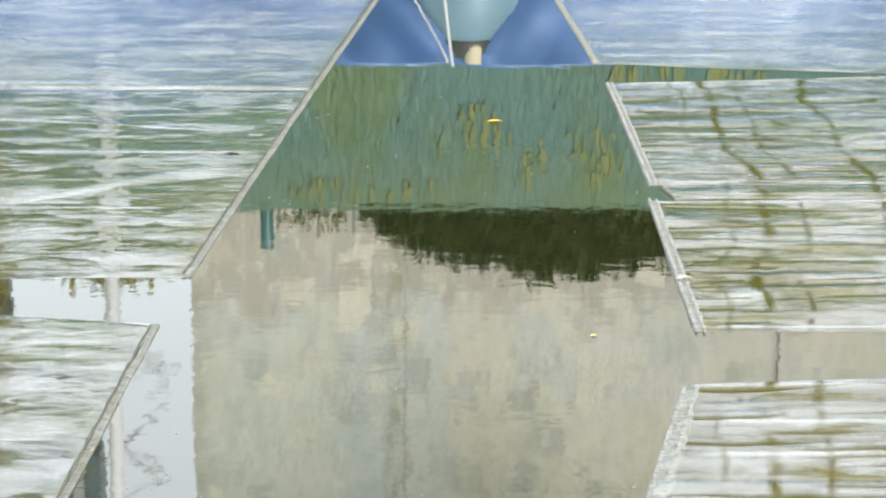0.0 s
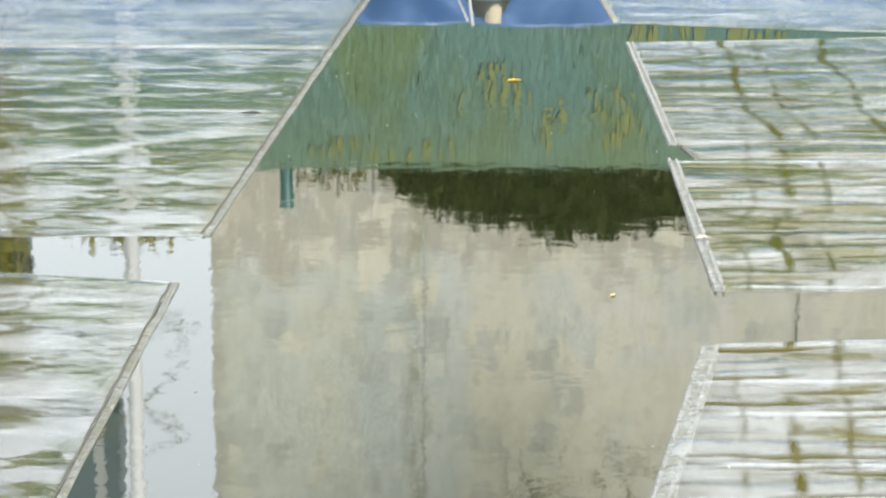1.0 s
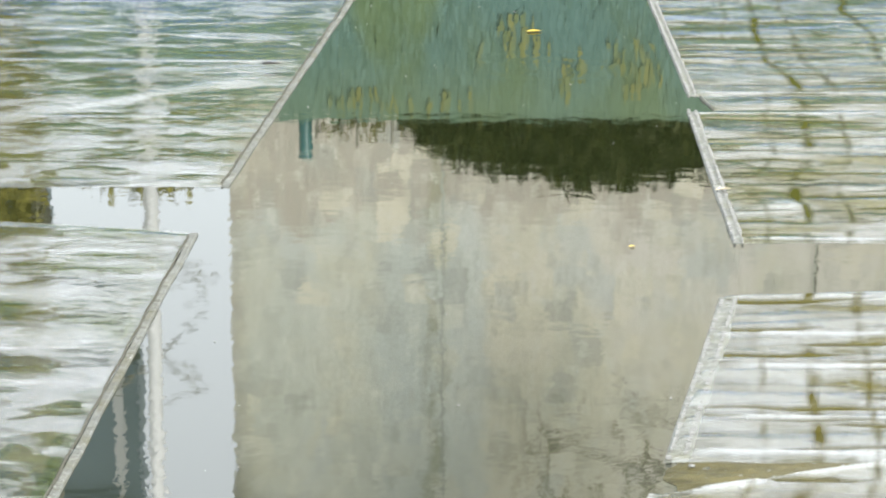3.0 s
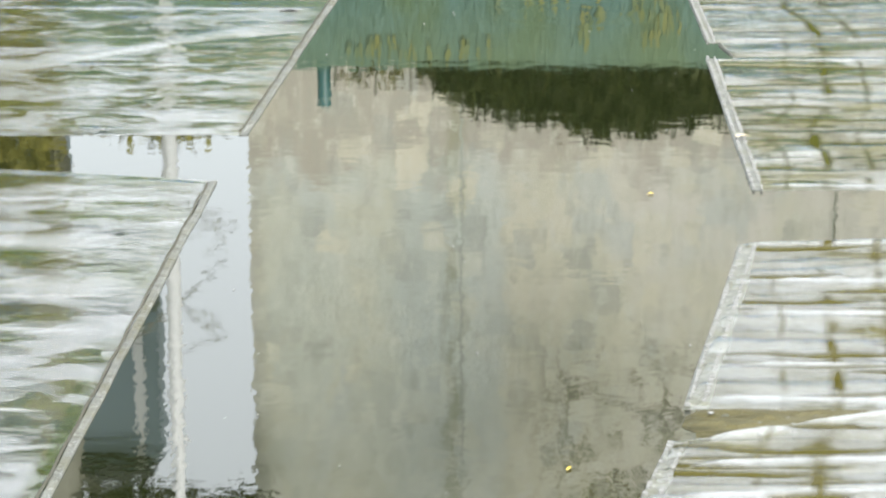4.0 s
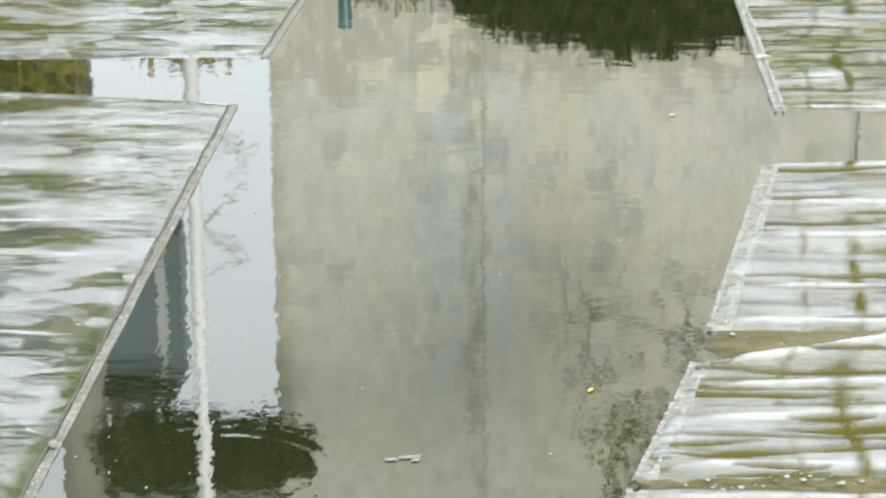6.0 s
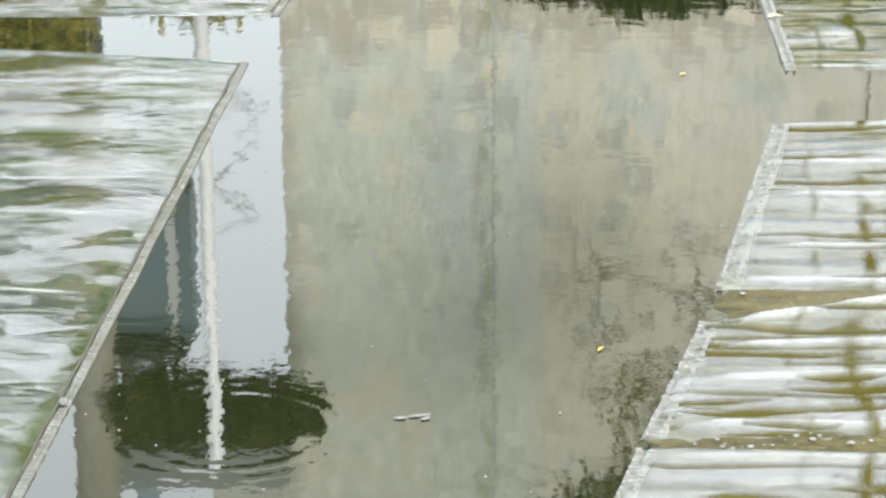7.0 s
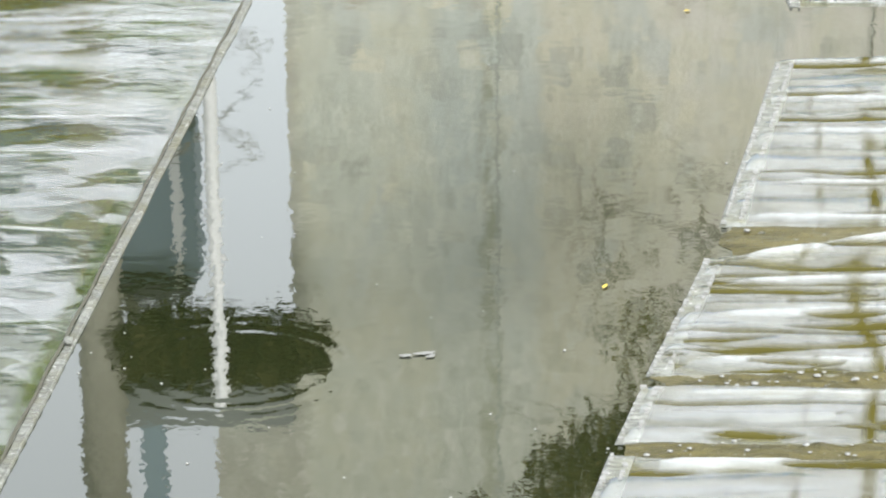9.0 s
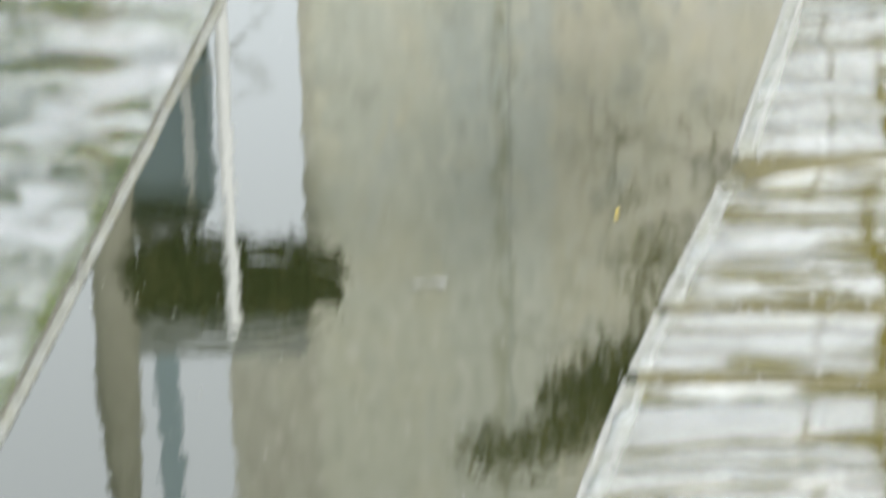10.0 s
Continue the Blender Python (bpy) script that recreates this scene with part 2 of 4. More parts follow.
    moss = w.ramp(w.noise((7, 7, 8), 5, 0.65, (9, 9, 1)), (0.54, 0.0), (0.62, 0.55))
    col = w.mix(w.math("MULTIPLY", where, w.math("MAXIMUM", crack, moss)), col, (0.15, 0.14, 0.085))
    return w.done(w.solid(col, 0.85, w.bump(w.noise((25, 25, 25), 6, 0.65), 0.02)))


def fence_material():
    w = Mat("green_fence_paint")
    info = w.t.nodes.new("ShaderNodeObjectInfo")
    tone = w.ramp(info.outputs["Random"], (0.0, (0.060, 0.118, 0.055)), (0.3, (0.068, 0.134, 0.076)), (0.5, (0.080, 0.155, 0.095)), (0.7, (0.071, 0.147, 0.120)), (0.9, (0.085, 0.160, 0.135)))
    run = w.noise((30, 30, 3.5), 6, 0.7)
    col = w.mix(w.ramp(run, (0.35, 0.0), (0.65, 0.7)), tone, (0.060, 0.120, 0.065))
    lichen = w.ramp(w.noise((6, 6, 1.6), 4, 0.6, (8, 2, 5)), (0.57, 0.0), (0.68, 0.8))
    col = w.mix(w.math("MULTIPLY", lichen, 0.5), col, (0.22, 0.20, 0.040))
    return w.done(w.solid(col, 0.7, w.bump(run, 0.01)))


def plain(name, a, b, rough=0.6, grain=6.0, metal=0.0, depth=0.002):
    w = Mat(name)
    n = w.noise((grain, grain, grain), 5, 0.6)
    return w.done(w.solid(w.mix(n, a, b), rough, w.bump(w.noise((grain * 6,) * 3, 4), depth), metal))


def leaf_material(name, a, b):
    w = Mat(name)
    geo = w.t.nodes.new("ShaderNodeNewGeometry")
    col = w.mix(geo.outputs["Random Per Island"], a, b)
    return w.done(w.solid(col, 0.6, spec=0.15))


def reed_material(name, dry):
    """Blades in close greens, teal in drifts; dry ones are yellow."""
    w = Mat(name)
    own = w.t.nodes.new("ShaderNodeNewGeometry").outputs["Random Per Island"]
    if dry:
        return w.done(w.solid(w.ramp(own, (0.0, (0.10, 0.145, 0.065)), (0.5, (0.165, 0.17, 0.045)), (1.0, (0.11, 0.15, 0.075))), 0.6))
    tone = w.ramp(own, (0.0, (0.042, 0.085, 0.048)), (0.4, (0.062, 0.118, 0.080)), (0.8, (0.074, 0.136, 0.106)), (1.0, (0.105, 0.180, 0.155)))
    drift = w.noise((1.3, 1.3, 0.8), 3, 0.5, (3, 0, 1))
    col = w.mix(w.ramp(drift, (0.42, 0.0), (0.58, 0.75)), tone, (0.062, 0.138, 0.128))
    col = w.mix(w.ramp(drift, (0.36, 0.7), (0.48, 0.0)), col, (0.082, 0.130, 0.042))
    # blades lightened in colour with height, so the foot looks shaded
    return w.done(w.solid(w.mix(w.step(w.axis(2), 2.0, 2.6, 0.55), col, (0.115, 0.170, 0.095)), 0.6))


REEDS = reed_material("reed_blades", False)
REEDS_DRY = reed_material("dry_reed_blades", True)
WATER = water_material()
FILM_LEFT = film_material("film_green", 0.018, 0.165, (0.034, 0.060, 0.016), 0.58, 0.95, (0, 0, 0), 0.26, ((-0.22, 0.0), (-0.12, 0.50), (0.30, 0.62), (0.46, 1.0)))
FILM_RIGHT = film_material("film_olive", 0.020, 0.160, (0.030, 0.034, 0.007), 0.9, 0.45, (5, 3, 0), 0.5, ((-0.06, 0.0), (0.02, 0.50), (0.26, 0.72), (0.42, 1.0)))
FILM_WHITE = film_material("film_white", 0.030, 0.165, (0.045, 0.038, 0.009), 0.9, 0.25, (2, 7, 0), 0.55, ((-0.05, 0.0), (0.03, 0.55), (0.30, 0.80), (0.5, 1.0)))
# the blue that far film mirrors from the tarpaulin is put into its colour
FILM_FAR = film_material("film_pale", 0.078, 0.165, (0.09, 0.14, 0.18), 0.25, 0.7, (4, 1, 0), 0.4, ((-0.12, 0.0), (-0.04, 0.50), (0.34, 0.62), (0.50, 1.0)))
MAT_ALGAE = mat_material()
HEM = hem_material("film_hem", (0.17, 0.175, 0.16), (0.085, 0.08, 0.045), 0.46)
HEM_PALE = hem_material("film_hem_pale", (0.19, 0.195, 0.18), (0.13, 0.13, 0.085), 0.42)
TARP = tarp_material()
CORD = plain("dark_cord", (0.03, 0.03, 0.022), (0.07, 0.065, 0.045), 0.7, 40)
CONCRETE = concrete_material("weathered_render", 3.65)
LEAF_YELLOW = leaf_material("yellow_green_leaves", (0.13, 0.12, 0.025), (0.29, 0.26, 0.065))
JOINT = plain("joint_mortar", (0.36, 0.38, 0.35), (0.45, 0.47, 0.43), 0.9, 3)
FENCE = fence_material()
LEAF_DARK = leaf_material("dark_leaves", (0.014, 0.017, 0.003), (0.038, 0.042, 0.008))
LEAF_BOUGH = leaf_material("bough_leaves", (0.022, 0.022, 0.006), (0.068, 0.060, 0.018))
LEAF_OLIVE = leaf_material("olive_leaves", (0.08, 0.075, 0.025), (0.19, 0.175, 0.07))
BARK = plain("bark", (0.16, 0.15, 0.12), (0.32, 0.31, 0.26), 0.9, 5, depth=0.02)
TEAL = plain("teal_enamel", (0.08, 0.145, 0.19), (0.115, 0.19, 0.24), 0.35, 4)
TEAL_DARK = plain("dark_teal_paint", (0.01, 0.07, 0.075), (0.02, 0.10, 0.10), 0.4, 4)
BEIGE = plain("beige_stone", (0.42, 0.36, 0.26), (0.55, 0.48, 0.36), 0.8, 20)
BLACK = plain("black_rubber", (0.012, 0.012, 0.012), (0.03, 0.03, 0.03), 0.5, 10)
WHITE = plain("white_paint", (0.74, 0.75, 0.76), (0.82, 0.82, 0.82), 0.45, 3)
ROPE = plain("pale_rope", (0.34, 0.35, 0.36), (0.46, 0.46, 0.46), 0.8, 60)
BLUEGREY = plain("blue_grey_cladding", (0.19, 0.26, 0.31), (0.24, 0.31, 0.36), 0.5, 1.5)
SLAB = plain("slab_concrete", (0.16, 0.175, 0.18), (0.24, 0.25, 0.24), 0.85, 2.0)
EARTH = plain("earth", (0.10, 0.085, 0.055), (0.18, 0.16, 0.09), 0.95, 2.5, depth=0.02)
YELLOW = plain("yellow_leaf", (0.55, 0.40, 0.04), (0.65, 0.50, 0.10), 0.5, 30)
FOAM = plain("white_foam", (0.17, 0.17, 0.165), (0.24, 0.24, 0.235), 0.6, 40)


# ---------------------------------------------------------------- building helpers
def part(name, bm, material, parent=None, label="", smooth=False):
    """Links a bmesh as one mesh object, under a thing or a part where one is given."""
    me = bpy.data.meshes.new(name)
    bm.to_mesh(me)
    bm.free()
    me.materials.append(material)
    if smooth:
        for p in me.polygons:
            p.use_smooth = True
    ob = new(name, me)
    if parent:
        ob.parent = parent
    if label:
        ob["label"] = label
    return ob


def grid_part(name, pts, material, parent=None, label="", **values):
    """A smooth sheet from an array of points (rows, columns, 3)."""
    r, c = pts.shape[:2]
    i = np.arange(r * c).reshape(r, c)
    faces = np.stack([i[:-1, :-1], i[:-1, 1:], i[1:, 1:], i[1:, :-1]], -1).reshape(-1, 4)
    me = bpy.data.meshes.new(name)
    me.from_pydata(pts.reshape(-1, 3).tolist(), [], faces.tolist())
    me.materials.append(material)
    me.polygons.foreach_set("use_smooth", np.ones(len(faces), bool))
    for key, value in values.items():
        me.attributes.new(key, "FLOAT", "POINT").data.foreach_set("value", value.reshape(-1).astype(np.float32))
    ob = new(name, me)
    if parent:
        ob.parent = parent
    if label:
        ob["label"] = label
    return ob


def box(bm, x0, x1, y0, y1, z0, z1, bevel=0.0):
    made = bmesh.ops.create_cube(bm, size=1.0)
    bmesh.ops.transform(bm, matrix=Matrix.LocRotScale(((x0 + x1) / 2, (y0 + y1) / 2, (z0 + z1) / 2), None, (x1 - x0, y1 - y0, z1 - z0)), verts=made["verts"])
    if bevel:
        edges = list({e for v in made["verts"] for e in v.link_edges})
        bmesh.ops.bevel(bm, geom=edges, offset=bevel, segments=2, affect="EDGES")
    return bm


def turned(bm, profile, x, y, sides=32):
    """A body of revolution from (radius, height) pairs round the upright at x, y."""
    rows = []
    for r, z in profile:
        rows.append([bm.verts.new((x + r * math.cos(2 * math.pi * k / sides), y + r * math.sin(2 * math.pi * k / sides), z)) for k in range(sides)])
    for a, b in zip(rows, rows[1:]):
        for k in range(sides):
            bm.faces.new((a[k], a[(k + 1) % sides], b[(k + 1) % sides], b[k]))
    bm.faces.new(rows[0][::-1])
    bm.faces.new(rows[-1])
    return bm


def tube(bm, path, radii, sides=8):
    """A tapered limb along a line of places."""
    rows = []
    for i, p in enumerate(path):
        a, b = Vector(path[max(i - 1, 0)]), Vector(path[min(i + 1, len(path) - 1)])
        turn = (b - a).to_track_quat("Z", "Y")
        rows.append([bm.verts.new(Vector(p) + turn @ Vector((radii[i] * math.cos(2 * math.pi * k / sides), radii[i] * math.sin(2 * math.pi * k / sides), 0))) for k in range(sides)])
    for a, b in zip(rows, rows[1:]):
        for k in range(sides):
            bm.faces.new((a[k], a[(k + 1) % sides], b[(k + 1) % sides], b[k]))
    bm.faces.new(rows[0][::-1])
    bm.faces.new(rows[-1])
    return bm


RNG = np.random.default_rng(7)
TABLE = RNG.random((64, 64))


def waves(x, y, seed=0):
    """Smooth value noise between -1 and 1 over arrays."""
    x, y = x + seed * 17.3, y + seed * 9.1
    xi, yi = np.floor(x).astype(int), np.floor(y).astype(int)
    u, v = x - xi, y - yi
    u, v = u * u * (3 - 2 * u), v * v * (3 - 2 * v)
    a, b = TABLE[xi % 64, yi % 64], TABLE[(xi + 1) % 64, yi % 64]
    c, d = TABLE[xi % 64, (yi + 1) % 64], TABLE[(xi + 1) % 64, (yi + 1) % 64]
    return 2 * ((a * (1 - u) + b * u) * (1 - v) + (c * (1 - u) + d * u) * v) - 1


def leaves(name, material, blobs, count, size, parent=None, seed=1, kind=""):
    """A crown of many small leaves, scattered through ellipsoids (x, y, z, rx, ry, rz)."""
    rng = np.random.default_rng(seed)
    vol = np.array([b[3] * b[4] * b[5] for b in blobs])
    pick = rng.choice(len(blobs), count, p=vol / vol.sum())
    verts, faces = [], []
    for k in pick:
        x, y, z, rx, ry, rz = blobs[k]
        d = rng.normal(size=3)
        d *= rng.random() ** 0.4 / np.linalg.norm(d) * (0.85 + 0.3 * rng.random())
        c = np.array((x, y, z)) + d * (rx, ry, rz)
        a, b = rng.normal(size=3), rng.normal(size=3)
        a /= np.linalg.norm(a)
        b -= a * b.dot(a)
        b /= np.linalg.norm(b)
        s = size * (0.6 + 0.8 * rng.random())
        n = len(verts)
        verts += [c - a * s, c + b * s * 0.35, c + a * s, c - b * s * 0.35]
        faces.append((n, n + 1, n + 2, n + 3))
    me = bpy.data.meshes.new(name)
    me.from_pydata([tuple(v) for v in verts], [], faces)
    me.materials.append(material)
    ob = new(name, me)
    if parent:
        ob.parent = parent
    if kind:
        ob["kind"] = kind
    return ob


# ---------------------------------------------------------------- ground and water
POND = (-14.0, 14.0, 0.9, 18.6)


def build_ground():
    bm = bmesh.new()
    x0, x1, y0, y1 = POND
    far = 1500.0
    o = [bm.verts.new(p) for p in ((-far, -far, 0.01), (far, -far, 0.01), (far, far, 0.01), (-far, far, 0.01))]
    i = [bm.verts.new((x, y, 0.01)) for x, y in ((x0, y0), (x1, y0), (x1, y1), (x0, y1))]
    d = [bm.verts.new((x, y, -0.6)) for x, y in ((x0, y0), (x1, y0), (x1, y1), (x0, y1))]
    for k in range(4):
        n = (k + 1) % 4
        bm.faces.new((o[k], o[n], i[n], i[k]))
        bm.faces.new((i[k], i[n], d[n], d[k]))
    bm.faces.new(d)
    tagged(part("ground", bm, EARTH), "bare brown earth round and under the pond", "ground", kind="structure")
    bm = bmesh.new()
    bmesh.ops.create_grid(bm, x_segments=1, y_segments=1, size=1.0, matrix=Matrix.LocRotScale(((x0 + x1) / 2, (y0 + y1) / 2, 0), None, ((x1 - x0) / 2, (y1 - y0) / 2, 1)))
    tagged(part("water", bm, WATER), "still dark green pond water with faint ripples", "water", kind="structure")


build_ground()


# ---------------------------------------------------------------- plastic sheets
def build_sheet(corners, material, label, hem_side, seed, folds=(), lift=0.020, hem_width=0.035, bias=0.05, lobes=0.3, margin=0.0, grooves=0.1):
    """A wrinkled film: near left, near right, far right, far left corner; folds are straight creases at given depths,
    whitened like glints.
    """
    (ax, ay), (bx, by), (cx, cy), (dx, dy) = corners
    wide, deep = math.hypot(bx - ax, by - ay), math.hypot(dx - ax, dy - ay)
    nu, nv = max(24, int(wide / 0.012)), max(24, int(deep / (0.005 if ay < 6 else 0.007)))
    v, u = np.meshgrid(np.linspace(0, 1, nv), np.linspace(0, 1, nu), indexing="ij")
    x = (ax * (1 - u) + bx * u) * (1 - v) + (dx * (1 - u) + cx * u) * v
    y = (ay * (1 - u) + by * u) * (1 - v) + (dy * (1 - u) + cy * u) * v
    y = y + 0.012 * waves(x * 3, y * 0.6, seed + 3) * np.minimum(1, np.minimum(u, 1 - u) * 20)
    warp = y + 0.035 * waves(x * 1.6, y * 1.2, seed) + 0.008 * waves(x * 7, y * 5, seed + 4)
    if material == FILM_WHITE:
        soft = 0.5 * waves(x * 1.0, warp * 7, seed) + 0.3 * waves(x * 2.2, warp * 15, seed + 1)
    elif material == FILM_RIGHT:
        soft = 0.5 * waves(x * 1.0, warp * 8, seed) + 0.4 * waves(x * 2.2, warp * 17, seed + 1) + 0.25 * waves(x * 5, warp * 9, seed + 2)
    else:
        soft = 0.5 * waves(x * 1.2, warp * 5, seed) + 0.35 * waves(x * 3.0, warp * 9, seed + 1) + 0.3 * waves(x * 6, warp * 16, seed + 2)
    skew = warp + 0.06 * x * waves(x * 0.7, y * 0.9, seed + 11)
    lobe = 1.15 * np.abs(waves(x * 1.3, skew * 8.5, seed + 3)) ** 0.6 + 0.55 * np.abs(waves(x * 2.6, skew * 15, seed + 5)) ** 0.6 - 0.55
    h = bias + (1 - lobes) * soft + lobes * lobe
    inner = (u if hem_side == "left" else 1 - u) * wide
    if margin:
        h = h - 1.4 * np.clip((margin * (1.1 + 0.7 * waves(y * 5, y * 0, seed + 7) + 0.5 * waves(y * 22, y * 0, seed + 9)) - inner) / 0.03, 0, 1)
    h = np.clip(h, 0, 1.3)
    rim = np.minimum(np.minimum(v, 1 - v) * deep, np.minimum(u, 1 - u) * wide)
    # crest marks where the film paints white highlight lines along its folds
    crest = np.zeros_like(x)
    for x0, y0, x1, y1, half, strength in folds:
        t = np.clip((x - x0) / (x1 - x0), 0, 1)
        wide_here = half * (0.55 + 0.5 * waves(x * 2.5, x * 0, seed + 8) ** 2 + 0.35 * waves(x * 6, x * 0, seed + 9))
        off = (y + 0.010 * waves(x * 2, x * 0, seed + 8) - (y0 + (y1 - y0) * t)) / np.maximum(wide_here, 0.004)
        ends = np.clip((x - x0) * 10, 0, 1) * np.clip((x1 - x) * 10, 0, 1)
        h = np.maximum(h, strength * np.exp(-off ** 2) * ends)
        crest = np.maximum(crest, min(strength, 1.0) * np.exp(-np.abs(off) ** 3) * ends * (1 if half < 0.05 else 0.75))
    h = h * np.clip(rim / 0.022, 0.0, 1.0)
    crest = np.maximum(crest, 0.75 * np.exp(-(np.minimum(v, 1 - v) * deep / 0.016) ** 2) * (0.7 + 0.5 * waves(x * 3, x * 0, seed + 20)))
    # overgrown grooves between the wrinkles
    rng = random.Random(seed)
    groove = np.zeros_like(x)
    near_y, far_y = y.min(), y.max()
    at_y = near_y + 0.5 * grooves
    while at_y < far_y:
        from_x = rng.uniform(x.min() - 0.2, x.max() - 0.2)
        to_x = from_x + (rng.uniform(0.15, 0.75) if material != FILM_LEFT else rng.uniform(0.08, 0.40))
        slope, half = rng.uniform(-0.06, 0.10), rng.uniform(0.004, 0.012) * (1 + 0.9 * lobes)
        line = at_y + slope * (x - from_x) + 0.030 * waves(x * 1.7, x * 0 + at_y, seed + 12) + 0.006 * waves(x * 9, x * 0 + at_y, seed + 13)
        along = np.clip((x - from_x) / (to_x - from_x), 0, 1)
        half = half * (np.sin(math.pi * along) ** 0.6) * (0.7 + 0.6 * np.abs(waves(x * 4, x * 0 + at_y, seed + 14))) + 1e-5
        groove = np.maximum(groove, np.exp(-np.abs((y - line) / half) ** 3))
        at_y += grooves * rng.uniform(0.35, 1.2)
    h = h * (1 - groove)
    z = (0.005 if seed in (21, 7) else 0.0018) * np.clip(rim / 0.05, 0.15, 1) + {FILM_WHITE: 0.5, FILM_RIGHT: 0.25, FILM_LEFT: 0.07, FILM_FAR: 0.07}[material] * lift * h
    # lines of weed that run on from sheet to sheet
    weed = np.zeros_like(x)
    for at_, half, gain in ((1.05, 0.016, 1.2), (1.18, 0.010, 0.8), (1.46, 0.013, 1.1), (1.75, 0.012, 0.7), (0.93, 0.008, 0.6), (-1.75, 0.01, 0.5)):
        mid = at_ - 0.40 * np.clip((9.2 - y) / 4.2, 0, 1.4) * (at_ > 0) + 0.05 * waves(y * 2.1, y * 0 + at_, 3) + 0.012 * waves(y * 9, y * 0 + at_, 4)
        weed = np.maximum(weed, gain * np.exp(-((x - mid) / (half * (0.7 + 0.8 * np.abs(waves(y * 5, y * 0 + at_, 6))))) ** 2))
    weed = weed * np.clip(0.65 + 0.75 * waves(x * 26, y * 14, 9) + 0.55 * waves(x * 8, y * 5, 10), 0, 1)
    weed = np.maximum(weed, groove * (0.95 if material != FILM_LEFT else 0.55)) * (y < 11.5)
    if seed == 2:
        weed = np.maximum(weed, 0.75 * np.clip((margin * 1.2 - inner) / 0.03, 0, 1) * np.clip((6.0 - y) / 0.6, 0, 1) * (0.55 + 0.45 * waves(x * 9, y * 3, 15)))
    root = new("plastic_sheet")
    grid_part("film", np.stack([x, y, z], -1), material, root, lift=h, weed=weed, fold=crest * (1 - groove))
    # the welded hem along the open channel
    n = int(deep / 0.006)
    s = np.linspace(0, 1, n)
    ex, ey = (ax + (dx - ax) * s, ay + (dy - ay) * s) if hem_side == "left" else (bx + (cx - bx) * s, by + (cy - by) * s)
    inward = 1 if hem_side == "left" else -1
    ex = ex + 0.0025 * waves(ey * 4, ey * 0, seed + 5)
    prof = [(-0.10, 0.000), (-0.06, 0.005), (0.10, 0.008), (0.30, 0.006), (0.62, 0.006), (0.9, 0.008), (1.05, 0.003)]
    shut = np.clip(np.minimum(s, 1 - s) * deep / 0.02, 0.05, 1)
    cols = []
    for k, (q, zz) in enumerate(prof):
        gather = 0.0022 * waves(ey * 60, ey * 0 + k * 0.3, seed + 7) + 0.001 * waves(ey * 9, ey * 0 + k * 0.2, seed + 9)
        cols.append(np.stack([ex + inward * q * hem_width * (1 + 0.12 * waves(ey * 6, ey * 0, seed + 2)), ey, shut * (zz + gather * (zz > 0))], -1))
    pts = np.stack(cols, 1)
    if hem_side == "right":
        pts = pts[:, ::-1]
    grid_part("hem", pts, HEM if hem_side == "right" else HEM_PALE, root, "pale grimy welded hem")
    if hem_side == "left" and hem_width > 0.01 and material != FILM_FAR:
        rng = random.Random(seed + 40)
        bm = bmesh.new()
        for row in (0.12, 0.85):
            at = 0.01
            while at < deep - 0.01:
                k = at / deep
                px, py = ax + (dx - ax) * k + row * hem_width, ay + (dy - ay) * k
                wide_, long_ = rng.uniform(0.002, 0.006), rng.uniform(0.003, 0.007)
                if rng.random() < 0.75:
                    box(bm, px - wide_, px + wide_, py - long_, py + long_, 0.006, 0.011 + rng.uniform(0, 0.002))
                at += rng.uniform(0.012, 0.030)
        part("stitching", bm, FOAM, root, "white stitches in two rows")["kind"] = "stuff"
    if hem_side == "right":
        line = np.linspace(0.01, 0.99, 120)
        lx, ly = bx + (cx - bx) * line - 1.15 * hem_width, by + (cy - by) * line
        path = [(a + 0.0015 * math.sin(b * 23), b, 0.009 + (0.005 if material == FILM_FAR else 0)) for a, b in zip(lx, ly)]
        part("cord", tube(bmesh.new(), path, [0.0035] * len(path), 6), CORD, root, "thin dark cord", smooth=True)
    tagged(root, label, "plastic sheet", "plastic sheets on the pond")
    return root


